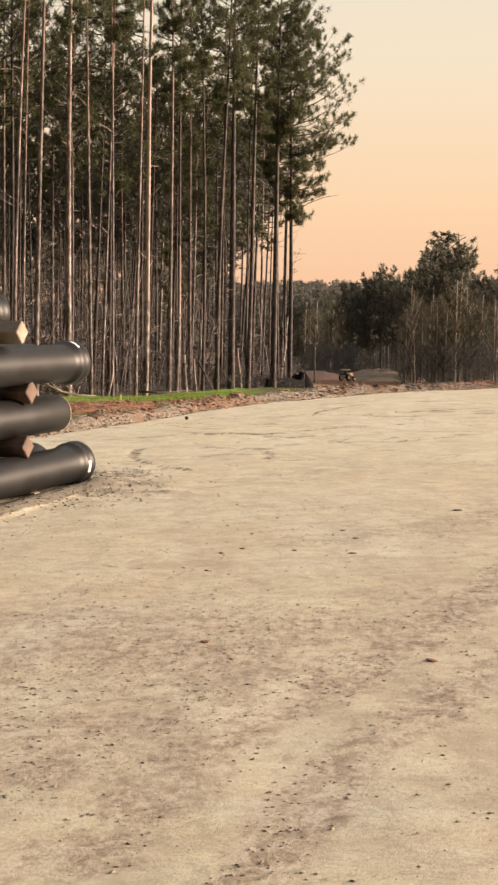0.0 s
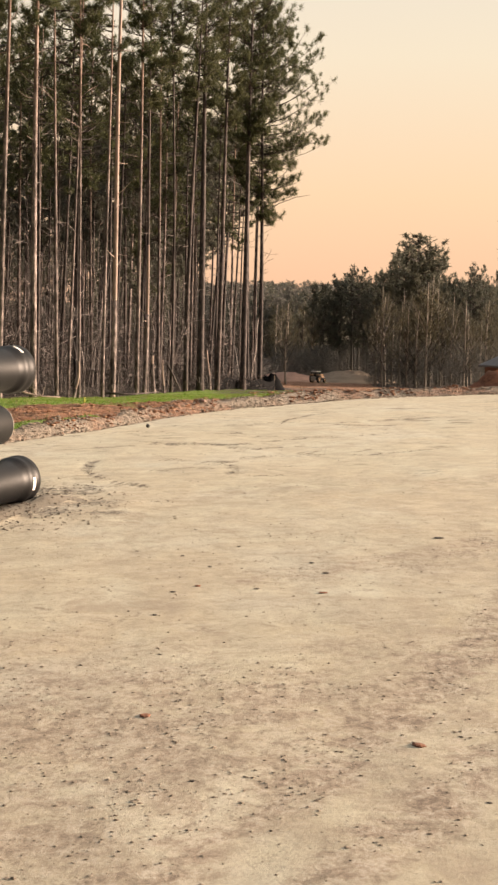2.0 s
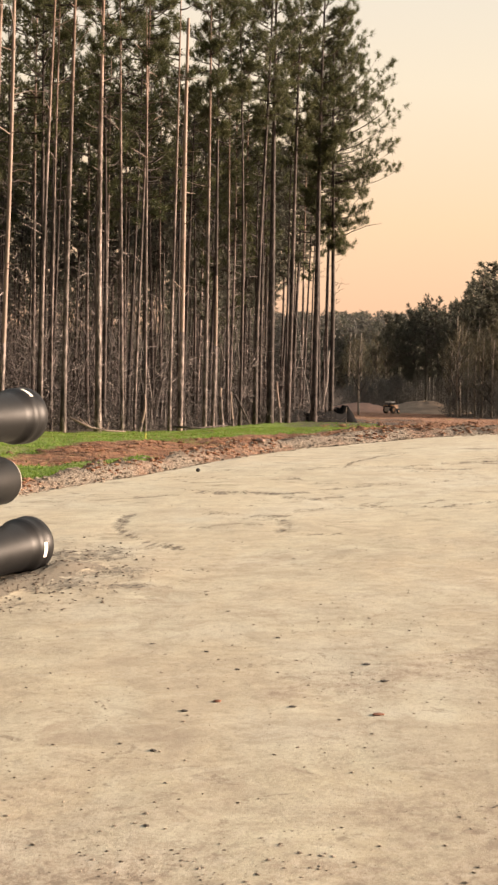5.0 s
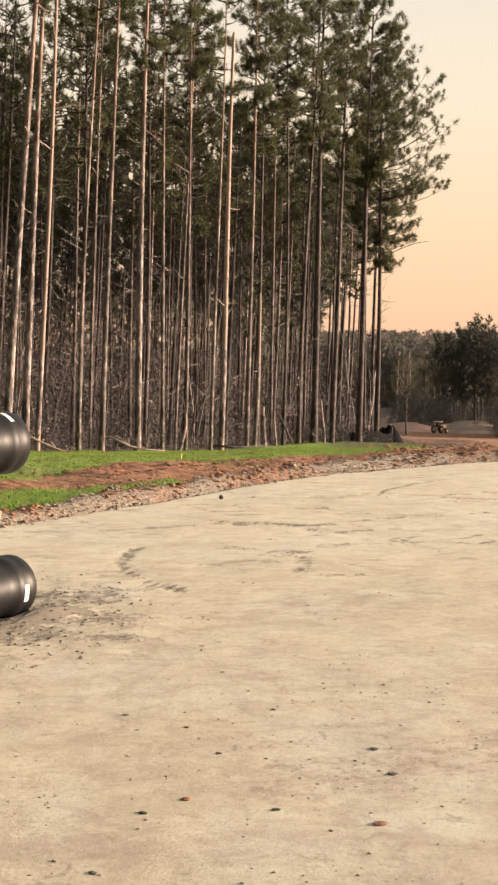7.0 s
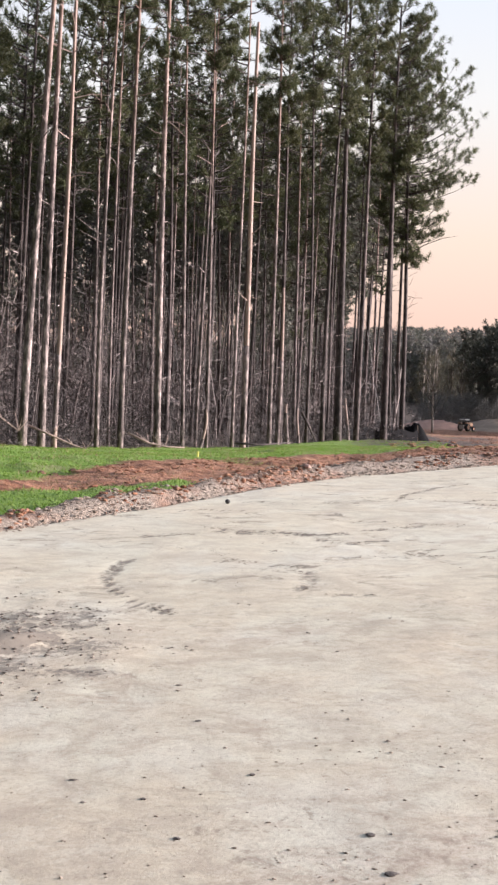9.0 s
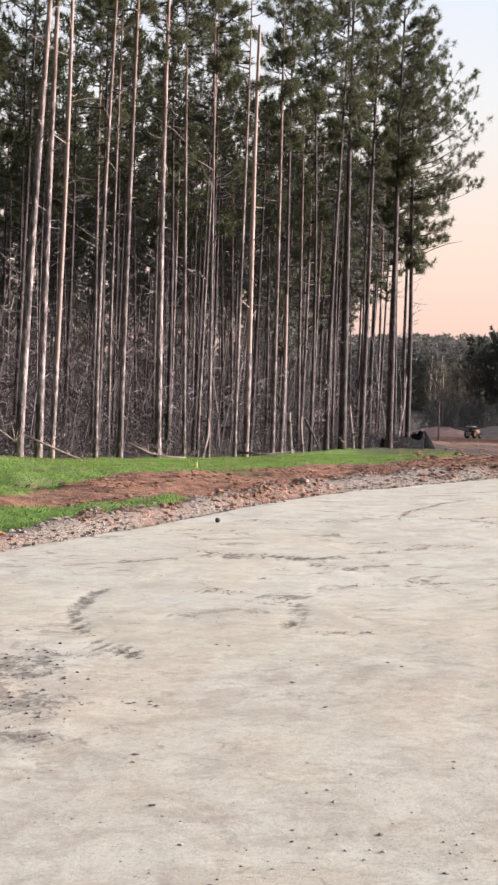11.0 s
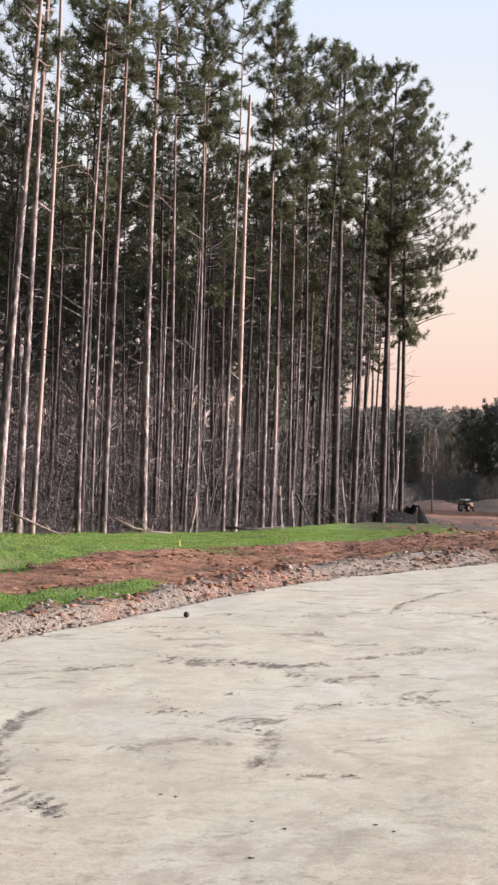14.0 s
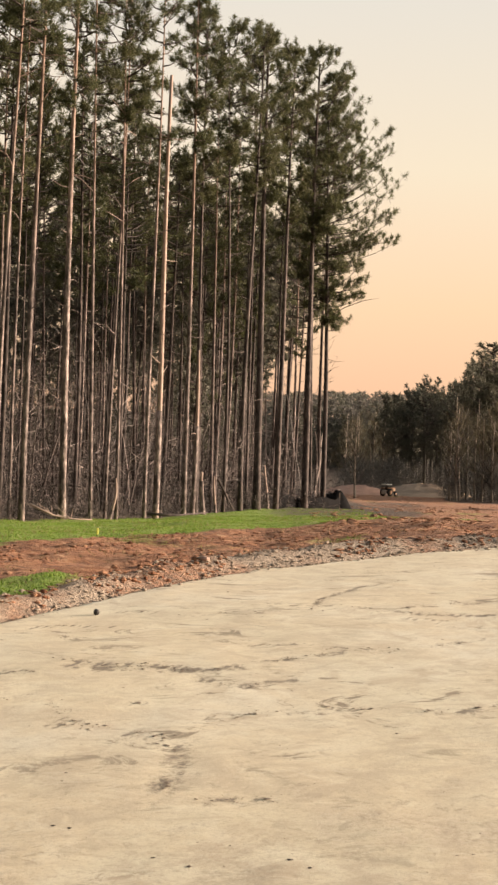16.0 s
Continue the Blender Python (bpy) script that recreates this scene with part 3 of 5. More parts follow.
def trunk_mesh(rng, height, r, lean=0.0, bow=0.3, material=None, stubs=14, sides=9, top=0.25, bare_from=0.3):
    """A tapered, slightly wandering trunk with short dead stubs."""
    verts, faces = [], []
    n = 16
    a1, a2, p1, p2 = rng.gauss(0, bow), rng.gauss(0, bow), rng.uniform(0, 6), rng.uniform(0, 6)

    def at(s):
        return Vector((lean * height * s + a1 * 0.35 * math.sin(3.1 * s + p1) - a1 * 0.35 * math.sin(p1), a2 * 0.35 * (math.sin(3.1 * s + p2) - math.sin(p2)), height * s))
    path = [at(i / n) for i in range(n + 1)]
    path[0].z -= 0.35
    radii = [r * (1.25 if i == 0 else lerp(1.03, top, (i / n) ** 1.15)) * rng.uniform(0.96, 1.04) for i in range(n + 1)]
    tube(path, radii, sides, verts, faces)
    for _ in range(stubs):
        s = rng.uniform(bare_from, 0.75)
        a = rng.uniform(0, 6.28)
        ln = rng.uniform(0.2, 1.3)
        d = Vector((math.cos(a), math.sin(a), rng.uniform(-0.15, 0.7)))
        p = at(s)
        tube([p, p + d * ln * 0.5 + Vector((0, 0, rng.uniform(-0.1, 0.1))), p + d * ln], [0.022, 0.015, 0.006], 4, verts, faces, False)
    return mesh_from("trunk", verts, faces, material or M_BARK, True), at


def thing(name, x, y, z=None):
    ob = new(name)
    ob.location = (x, y, ground_z(x, y) if z is None else z)
    return ob


CROWNS = []
rng = random.Random(5)
for i in range(7):
    CROWNS.append(crown_mesh(rng, 0.0, 9.0, rng.uniform(1.6, 2.1), 6, 21, width=0.044, size=1.15, gaps=0.1))
# crowns past y = 92 take the haze-paled needle colour
LOW_CROWNS = [crown_mesh(rng, 0.0, 9.0, rng.uniform(1.8, 2.3), 6, 12, M_HAZENEEDLE, width=0.09, size=1.3) for _ in range(4)]
NEAR_CROWNS = [crown_mesh(rng, 0.0, 8.0, rng.uniform(1.4, 1.8), 9, 44, width=0.024, gaps=0.2) for _ in range(5)]


def pine(x, y, height, r, lean=0.0, crown_from=0.58, variant=None, own=None, seed=0, bark=None, near=False):
    q = random.Random(seed)
    tree = thing("pine_tree", x, y)
    me, at = trunk_mesh(q, height * 0.97, r * 0.94, lean, 0.35, bark, 5 if own else 9)
    part("trunk", me, tree)
    if own:
        crown = crown_mesh(q, 0.0, height * (1 - crown_from) + 0.3, own[0], 12, 40, skew=own[1], width=0.028, wide_at=0.45, gaps=0.06, dense=own[2])
        s = (1, 1, 1)
    else:
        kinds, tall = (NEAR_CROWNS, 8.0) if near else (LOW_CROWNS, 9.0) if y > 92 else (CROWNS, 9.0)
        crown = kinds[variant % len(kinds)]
        h = height * (1 - crown_from) + 0.3
        s = (q.uniform(0.85, 1.15), q.uniform(0.85, 1.15), h / tall)
    foot = at(crown_from / 0.97)
    turn = 0 if own else q.uniform(0, 360)
    o = part("crown", crown, tree)
    o.location, o.scale, o.rotation_euler = foot, s, (0, math.atan(lean) * 0.6, radians(turn))
    return tagged(tree, "tall straight pine with bare trunk and high green crown", "tree", "pines at the wood's edge")


# front row at the edge of the wood: x, y, radius, lean
FRONT = (
    (-10.53, 45.4, 0.145, 0.039), (-10.16, 46.4, 0.135, 0.030), (-9.15, 52.5, 0.065, 0.0),
    (-8.98, 49.6, 0.085, 0.002), (-8.41, 51.0, 0.115, 0.010), (-7.47, 53.5, 0.145, 0.006), (-6.75, 55.4, 0.08, -0.02),
    (-6.6, 58.0, 0.07, 0.011), (-6.07, 57.5, 0.07, -0.01), (-5.26, 59.8, 0.085, 0.0), (-3.92, 62.9, 0.11, -0.003),
    (-2.44, 66.9, 0.085, -0.008), (-1.75, 68.7, 0.13, 0.004),
)
for n, (x, y, r, lean) in enumerate(FRONT):
    i = n + (n > 1)
    # trunks right of x = -3 get the darker bark
    pine(x, y, 22.5 + 2.0 * noise.noise((i * 3.3, 1, 0)), r, lean, 0.66 + 0.06 * noise.noise((i * 1.7, 4, 0)), variant=i, seed=100 + i, near=True, bark=M_DARKSHADEBARK if x > -3 else None)
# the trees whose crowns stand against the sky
pine(-3.5, 64.1, 22.2, 0.10, 0.0, 0.60, own=(1.5, 0.0, 1.05), seed=31, bark=M_DARKSHADEBARK)
pine(-1.03, 70.6, 23.2, 0.20, 0.004, 0.62, own=(1.75, 0.0, 1.15), seed=32, bark=M_DARKSHADEBARK)
pine(-0.13, 73.0, 23.4, 0.145, 0.030, 0.60, own=(1.5, 0.1, 1.2), seed=33, bark=M_DARKSHADEBARK)
pine(1.35, 76.9, 24.6, 0.19, 0.020, 0.56, own=(1.9, 0.2, 1.5), seed=34, bark=M_DARKSHADEBARK)
pine(2.40, 79.7, 23.0, 0.15, 0.006, 0.42, own=(2.7, 0.42, 1.9), seed=35, bark=M_DARKSHADEBARK)
pine(1.73, 80.5, 22.0, 0.09, 0.004, 0.50, own=(2.2, 0.4, 1.6), seed=36, bark=M_DARKSHADEBARK)

limb_v, limb_f = [], []
tube([Vector((0, 0, 0)), Vector((0.9, 0, 0.55)), Vector((1.9, 0, 0.95)), Vector((2.75, 0, 1.1))], [0.035, 0.025, 0.018, 0.008], 5, limb_v, limb_f)
corner = [o for o in scene.objects if o.name.startswith("pine_tree") and abs(o.location.x - 2.40) < 0.01][0]
limb = part("dead_limb", mesh_from("dead_limb", limb_v, limb_f, M_DARKSHADEBARK, True), corner, "long bare dead limb")
limb.location = (0.05, 0, 10.7)

# the bare snag, bark only on its foot
def snag(x, y, height, r, lean, bark_to, seed):
    q = random.Random(seed)
    tree = thing("dead_tree", x, y)
    me, at = trunk_mesh(q, height, r, lean, 0.25, M_PALE, int(height * 0.55), 9, 0.55)
    part("trunk", me, tree)
    v, f = [], []
    n = 8
    tube([at(bark_to / height * i / n) for i in range(n + 1)], [r * lerp(1.16, 1.06, i / n) for i in range(n)] + [r * 0.98], 9, v, f)
    part("bark", mesh_from("bark", v, f, M_BARK, True), tree, "remaining dark bark on the foot")
    return tagged(tree, "pale dead pine snag stripped of bark, broken top", "dead tree", "snags")


snag(-4.86, 60.4, 18.2, 0.12, 0.019, 4.4, 61)
snag(-10.0, 47.5, 19.0, 0.085, 0.014, 3.2, 67)
snag(-3.59, 63.6, 7.2, 0.095, 0.004, 3.9, 62)
snag(-3.1, 63.4, 1.9, 0.09, 0.0, 1.5, 63)
snag(-6.2, 56.6, 1.6, 0.06, 0.02, 0.4, 64)
snag(-2.75, 66.3, 1.7, 0.06, 0.01, 0.4, 65)
snag(-0.5, 72.4, 2.2, 0.07, -0.02, 0.8, 66)

# rows behind; towards the back the crowns come lower
rng = random.Random(11)
placed = [(x, y) for x, y, _, _ in FRONT]


def in_wood(x, y, inset=2.0):
    return 50.9 + 2.66 * (x + 8.44) + inset < y and x < 3.0 - 0.12 * (y - 82) and x > -0.34 * y - 3


made = tries = 0
while made < 225 and tries < 20000:
    tries += 1
    y = rng.uniform(40, 150)
    x = rng.uniform(-54, 2.5)
    if not in_wood(x, y) or any((x - a) ** 2 + (y - b) ** 2 < 4.6 for a, b in placed):
        continue
    placed.append((x, y))
    made += 1
    back = step(8, 45, y - (50.9 + 2.66 * (x + 8.44)))
    tall = rng.uniform(19.5, 23.5)
    if made % 5 < 3 and x > -8:
        tall = min(tall, 2.2 + 0.215 * y * rng.uniform(0.90, 1.1))
    # most inner trunks darker: the wood's shade put into bark colour
    pine(x, y, tall, rng.uniform(0.06, 0.125), rng.gauss(0.008, 0.012), rng.uniform(0.55, 0.67) - 0.08 * back * rng.random(), variant=made, seed=500 + made, bark=M_DARKSHADEBARK if made % 9 < 7 else None)

made = 0
while made < 26:
    y = rng.uniform(84, 122)
    x = rng.uniform(-6.5, 2.7 - 0.10 * (y - 82))
    if any((x - a) ** 2 + (y - b) ** 2 < 2.0 for a, b in placed):
        continue
    placed.append((x, y))
    made += 1
    # shade between these trunks is likewise in the darker bark
    pine(x, y, rng.uniform(17, 21), rng.uniform(0.08, 0.14), rng.gauss(0.006, 0.01), rng.uniform(0.26, 0.45) + 0.22 * step(-4.5, -2.0, x), variant=made, seed=900 + made, bark=M_DARKSHADEBARK)


# ---------------------------------------------------------------- undergrowth
def bush_mesh(rng, height, stems, material, twigs=5, r=0.018, spread=0.5, crook=0.10):
    """Thin bare crooked stems that fork into arching branches and twigs."""
    v, f = [], []

    def sliver(p, q, wd):
        k, sd = len(v), (q - p).cross(Vector((rng.gauss(0, 1), rng.gauss(0, 1), 0.3))).normalized() * wd
        v.extend([tuple(p - sd), tuple(p + sd), tuple(q)])
        f.append((k, k + 1, k + 2))

    for _ in range(stems):
        h = height * rng.uniform(0.6, 1.0)
        p = Vector((rng.gauss(0, spread), rng.gauss(0, spread), -0.1))
        lean = Vector((rng.gauss(0, 0.13), rng.gauss(0, 0.13), 1))
        way = [p.copy()]
        for i in range(7):
            lean += Vector((rng.gauss(0, crook), rng.gauss(0, crook), 0))
            p = p + lean.normalized() * h / 7
            way.append(p.copy())
        tube(way, [r * h * lerp(0.2, 0.03, i / 7) for i in range(8)], 3, v, f, False)
        for _ in range(twigs):
            i = rng.randrange(1, 7)
            p = way[i].lerp(way[i + 1], rng.random())
            t = rng.uniform(0, 6.28)
            ln = rng.uniform(0.25, 0.85) * h ** 0.5 * (1.15 - i / 8)
            d = Vector((math.cos(t), math.sin(t), rng.uniform(-0.1, 1.3))).normalized()
            m = p + d * ln * 0.5
            e = m + (d + Vector((rng.gauss(0, 0.35), rng.gauss(0, 0.35), rng.uniform(-0.3, 0.5)))).normalized() * ln * 0.6
            sliver(p, m, 0.015)
            sliver(p.lerp(m, 0.8), e, 0.011)
            for _ in range(3):
                o = p.lerp(e, rng.uniform(0.3, 0.9))
                sliver(o, o + (d * 0.6 + Vector((rng.gauss(0, 0.7), rng.gauss(0, 0.7), rng.gauss(0.2, 0.5)))) * ln * rng.uniform(0.25, 0.5), 0.009)
    return mesh_from("stem", v, f, material, True)


SAPLINGS = [bush_mesh(rng, rng.uniform(4.5, 9.0), 1, M_SAPLING, 30, 0.026, 0.02, 0.07) for _ in range(8)]


def sapling(x, y, variant, scale, turn):
    ob = new("sapling", SAPLINGS[variant % 8])
    ob.matrix_world = Matrix.Translation((x, y, ground_z(x, y))) @ Matrix.Rotation(turn, 4, "Z") @ Matrix.Scale(scale, 4)
    tagged(ob, "thin leafless grey sapling among the pines", "sapling", "saplings under the pines")


made = tries = 0
while made < 170 and tries < 9000:
    tries += 1
    y = rng.uniform(40, 95)
    x = rng.uniform(-30, 2.5)
    if not in_wood(x, y, 0.2 + 22 * rng.random() ** 1.5):
        continue
    made += 1
    sapling(x, y, made, rng.uniform(0.7, 1.25), rng.uniform(0, 6.28))


def undergrowth():
    """All the finer brush under the pines, one sheet of stems and twigs."""
    rng = random.Random(77)
    clumps = [bush_mesh(rng, h, n, M_TWIG, t, 0.02, sp) for h, n, t, sp in ((2.2, 6, 9, 0.6), (3.4, 5, 11, 0.7), (5.0, 3, 14, 0.6), (1.4, 8, 8, 0.5), (7.0, 2, 18, 0.7), (9.0, 2, 22, 0.8))]
    data = []
    for me in clumps:
        co = np.empty(len(me.vertices) * 3, np.float32)
        me.vertices.foreach_get("co", co)
        data.append((co.reshape(-1, 3), [tuple(p.vertices) for p in me.polygons]))
    verts, faces, k, n = [], [], 0, 0
    while n < 900:
        y = rng.uniform(40, 150)
        x = rng.uniform(-52, 2.5)
        if not in_wood(x, y, 0.4 + 40 * rng.random() ** 1.6):
            continue
        n += 1
        co, fs = data[rng.randrange(6)]
        a, s = rng.uniform(0, 6.28), rng.uniform(0.7, 1.3)
        c, d = math.cos(a) * s, math.sin(a) * s
        z = ground_z(x, y)
        verts.append(np.stack([co[:, 0] * c - co[:, 1] * d + x, co[:, 0] * d + co[:, 1] * c + y, co[:, 2] * s + z], 1))
        faces += [tuple(i + k for i in f) for f in fs]
        k += len(co)
    for _ in range(130):
        x = rng.uniform(-13, 2.2)
        y = 50.9 + 2.66 * (x + 8.44) + rng.uniform(0.1, 5)
        co, fs = data[(0, 3, 0, 1)[rng.randrange(4)]]
        a, s = rng.uniform(0, 6.28), rng.uniform(0.35, 0.8)
        c, d = math.cos(a) * s, math.sin(a) * s
        verts.append(np.stack([co[:, 0] * c - co[:, 1] * d + x, co[:, 0] * d + co[:, 1] * c + y, co[:, 2] * s + ground_z(x, y)], 1))
        faces += [tuple(i + k for i in f) for f in fs]
        k += len(co)
    me = mesh_from("undergrowth", np.concatenate(verts).tolist(), faces, M_TWIG)
    tagged(new("undergrowth", me), "tangle of leafless grey brush under the pines", "undergrowth", kind="stuff")


undergrowth()

# ---------------------------------------------------------------- pipes
def revolve(name, profile, material, sides=40):
    """Turned shape along +y: (distance, radius) pairs."""
    v, f = [], []
    for y, r in profile:
        v += [(r * math.cos(2 * math.pi * k / sides), y, r * math.sin(2 * math.pi * k / sides)) for k in range(sides)]
    for i in range(len(profile) - 1):
        for k in range(sides):
            a, b = i * sides + k, i * sides + (k + 1) % sides
            f.append((a, a + sides, b + sides, b))
    return mesh_from(name, v, f, material, True)


R, RB, LEN = 0.158, 0.190, 5.5
BODY = [(-LEN, 0.135), (-LEN, R), (-LEN + 0.1, R)] + [(-LEN * (1 - i / 8), R) for i in range(1, 8)]
BELL_BODY = revolve("barrel", BODY + [(-0.42, R)], M_PIPE)
BELL = revolve("bell", [(-0.42, R), (-0.24, R + 0.001), (-0.195, R + 0.006), (-0.165, 0.178), (-0.145, 0.186), (-0.12, 0.1865), (-0.075, 0.185), (-0.06, 0.189), (-0.045, RB), (-0.014, RB), (-0.004, 0.188), (0.0, 0.182), (0.0, 0.165), (-0.05, 0.160), (-0.16, 0.158), (-0.17, 0.135), (-0.42, 0.135), (-LEN, 0.135)], M_PIPE)
SPIGOT_BODY = revolve("barrel", BODY + [(-0.03, R), (0.0, 0.148), (0.0, 0.135), (-LEN, 0.135)], M_PIPE)
SPIGOT_RING = revolve("paint_stripe", [(-0.026, R + 0.0012), (-0.016, R - 0.002)], M_DUSTY)


def paint_mark(angle, y0, y1, width, radius):
    v, f = [], []
    for i in range(5):
        a = radians(angle) + width * (i / 4 - 0.5)
        v += [(radius * math.cos(a), y0, radius * math.sin(a)), (radius * math.cos(a), y1, radius * math.sin(a))]
    f = [(2 * i, 2 * i + 1, 2 * i + 3, 2 * i + 2) for i in range(4)]
    return mesh_from("paint_mark", v, f, M_WHITE, True)


PIPE_DIR = Vector((0.33, 0.94, 0.028)).normalized()
ACROSS = Vector((0.94, -0.33, 0.0)).normalized()
UPISH = ACROSS.cross(PIPE_DIR).normalized()
PIPE_TURN = Matrix((ACROSS, PIPE_DIR, UPISH)).transposed().to_4x4()


def pipe(end, bell, mark=None):
    ob = new("iron_pipe")
    ob.matrix_world = Matrix.Translation(end) @ PIPE_TURN
    if bell:
        part("barrel", BELL_BODY, ob)
        part("bell", BELL, ob)
    else:
        part("barrel", SPIGOT_BODY, ob)
        part("paint_stripe", SPIGOT_RING, ob, "white paint stripe")
    if mark:
        part("paint_mark", paint_mark(*mark), ob, "short white paint mark")
    return tagged(ob, "black coated ductile iron water pipe in a stack" + (" with belled end" if bell else " with plain end"), "pipe", "pipes in the stack")


def timber(centre, length, size, roll, material):
    """A sawn timber across the stack, with worn corners."""
    bm = bmesh.new()
    bmesh.ops.create_cube(bm, size=1.0)
    bmesh.ops.scale(bm, vec=(length, size, size), verts=bm.verts)
    bmesh.ops.bevel(bm, geom=[e for e in bm.edges], offset=0.007, segments=1, affect="EDGES")
    me = bpy.data.meshes.new("timber_block")
    bm.to_mesh(me)
    bm.free()
    me.materials.append(material)
    ob = new("timber_block", me)
    ob.matrix_world = Matrix.Translation(centre) @ PIPE_TURN @ Matrix.Rotation(radians(roll), 4, "X")
    tagged(ob, "weathered square timber laid between layers of pipe", "timber", "timbers in the stack")


# front pipe ends, layer by layer from the ground up
LAYERS = (
    (Vector((-1.50, 11.25, 0.475)), True, (-5, -0.125, -0.085, 0.55, 0.188)),
    (Vector((-1.66, 11.12, 0.91)), False, None),
    (Vector((-1.54, 11.20, 1.342)), True, (60, -0.13, -0.095, 0.5, 0.1885)),
    (Vector((-2.21, 11.10, 1.75)), True, None),
)
for n, (end, bell, mark) in enumerate(LAYERS):
    for k in range(4 if n < 3 else 3):
        away = end - ACROSS * 0.40 * k + PIPE_DIR * (0.03 * ((k * 7 + n * 3) % 5 - 2) if k else 0)
        pipe(away, bell == (k % 2 == 0), mark if k == 0 else None)
    low = end - UPISH * (0.208 if n else 0.20)
    if n == 3:
        low += ACROSS * 0.69 + UPISH * 0.06
    if n == 1:
        low += ACROSS * 0.12
    for back in (0.85, 4.4):
        timber(low - PIPE_DIR * back - ACROSS * 0.64, 1.45, (0.09, 0.135, 0.145, 0.135)[n], (0, 45, 45, 45)[n], M_TIMBER if n in (0, 3) else M_DARKTIMBER)

# ---------------------------------------------------------------- the distance
rng = random.Random(21)
# far crowns carry haze in their lightened needle colour
FARCROWNS = [crown_mesh(rng, 0.0, 9.0, rng.uniform(2.4, 3.1), 7, 12, M_HAZENEEDLE, 0.0, 1.6, 0.085, 0.55) for _ in range(4)]


def hardwood_crown(rng, height, spread):
    """Bare rising limbs with a haze of budding twigs."""
    v, f, tv, tf = [], [], [], []
    for b in range(26):
        z0 = height * rng.uniform(0.12, 0.8)
        a = rng.uniform(0, 6.28)
        ln = spread * rng.uniform(0.5, 1.1) * (1.15 - z0 / height)
        p = Vector((0, 0, z0))
        e = p + Vector((math.cos(a) * ln, math.sin(a) * ln, ln * rng.uniform(0.8, 1.9)))
        e.z = min(e.z, height * 1.02)
        tube([p, p.lerp(e, 0.5) + Vector((0, 0, -0.1 * ln)), e], [0.07, 0.045, 0.02], 3, v, f, False)
        for _ in range(26):
            o = p.lerp(e, rng.uniform(0.3, 1.1)) + Vector((rng.gauss(0, 0.45), rng.gauss(0, 0.45), rng.gauss(0, 0.5)))
            d = Vector((rng.gauss(0, 1), rng.gauss(0, 1), rng.uniform(0.2, 1.6))).normalized()
            s = d.orthogonal().normalized() * rng.uniform(0.02, 0.05)
            k = len(tv)
            tv += [tuple(o - s), tuple(o + s), tuple(o + d * rng.uniform(0.3, 0.9))]
            tf.append((k, k + 1, k + 2))
    k = len(tv)
    me = mesh_from("crown", tv + v, tf + [tuple(i + k for i in q) for q in f], M_BUDS)
    me.materials.append(M_TWIG)
    me.polygons.foreach_set("material_index", [0] * len(tf) + [1] * len(f))
    return me


HARDWOODS = [hardwood_crown(rng, 14.0, 3.2) for _ in range(4)]
PALETRUNK = [trunk_mesh(rng, 14.0, 0.15, 0.0, 0.9, M_FARPALE, 0, 5)[0] for _ in range(3)]
# far trunks share the haze-greyed colour
FARTRUNK = [trunk_mesh(rng, 14.0, 0.17, 0.0, 0.5, M_HAZEBRUSH, 0, 5)[0] for _ in range(3)]


def far_pine(x, y, height, variant, crown_from=0.4, wide=1.0):
    tree = thing("evergreen_tree", x, y)
    t = part("trunk", FARTRUNK[variant % 3], tree)
    t.scale = (1, 1, height * 0.95 / 14.0)
    c = part("crown", FARCROWNS[variant % 4], tree)
    c.location, c.scale = (0, 0, height * crown_from), (wide * height / 18, wide * height / 18, height * (1 - crown_from) / 9.4)
    c.rotation_euler = (0, 0, variant * 1.3)
    return tagged(tree, "dark green pine in the woods across the clearing", "tree", "distant pines")


def far_hardwood(x, y, height, variant):
    tree = thing("hardwood_tree", x, y)
    t = part("trunk", PALETRUNK[variant % 3], tree)
    t.scale = (1, 1, height * 0.95 / 14.0)
    c = part("crown", HARDWOODS[variant % 4], tree)
    c.scale, c.rotation_euler = (height / 14, height / 14, height / 14), (0, 0, variant * 1.9)
    return tagged(tree, "grey-brown budding hardwood in the woods across the clearing", "tree", "distant hardwoods")


# the far treetops: sideways slope from the start, rise over the distance
SKYLINE = ((0.02, 0.050), (0.075, 0.058), (0.092, 0.062), (0.101, 0.066), (0.112, 0.061), (0.120, 0.069), (0.131, 0.076), (0.140, 0.084), (0.150, 0.088),
           (0.160, 0.084), (0.168, 0.075), (0.174, 0.062), (0.182, 0.060), (0.192, 0.068), (0.205, 0.068), (0.215, 0.076), (0.30, 0.078))


def reach_sky(s, y):
    """Height of a tree at this slope and distance whose top meets the skyline."""
    return 1.5 + bars(SKYLINE, s) * y - ground_z(s * y, y)


far_pine(0.1496 * 186, 186, 1.6 + 0.094 * 186 - ground_z(27.8, 186), 1, 0.55, 1.45)
far_pine(0.1005 * 205, 205, 1.6 + 0.0655 * 205 - ground_z(20.6, 205), 2, 0.4, 1.2)
far_pine(0.140 * 192, 192, 1.6 + 0.082 * 192 - ground_z(27, 192), 3, 0.4, 1.1)
far_pine(0.160 * 189, 189, 1.6 + 0.083 * 189 - ground_z(30, 189), 0, 0.4, 1.1)
far_pine(0.192 * 190, 190, 1.6 + 0.069 * 190 - ground_z(36.5, 190), 2, 0.35, 1.0)
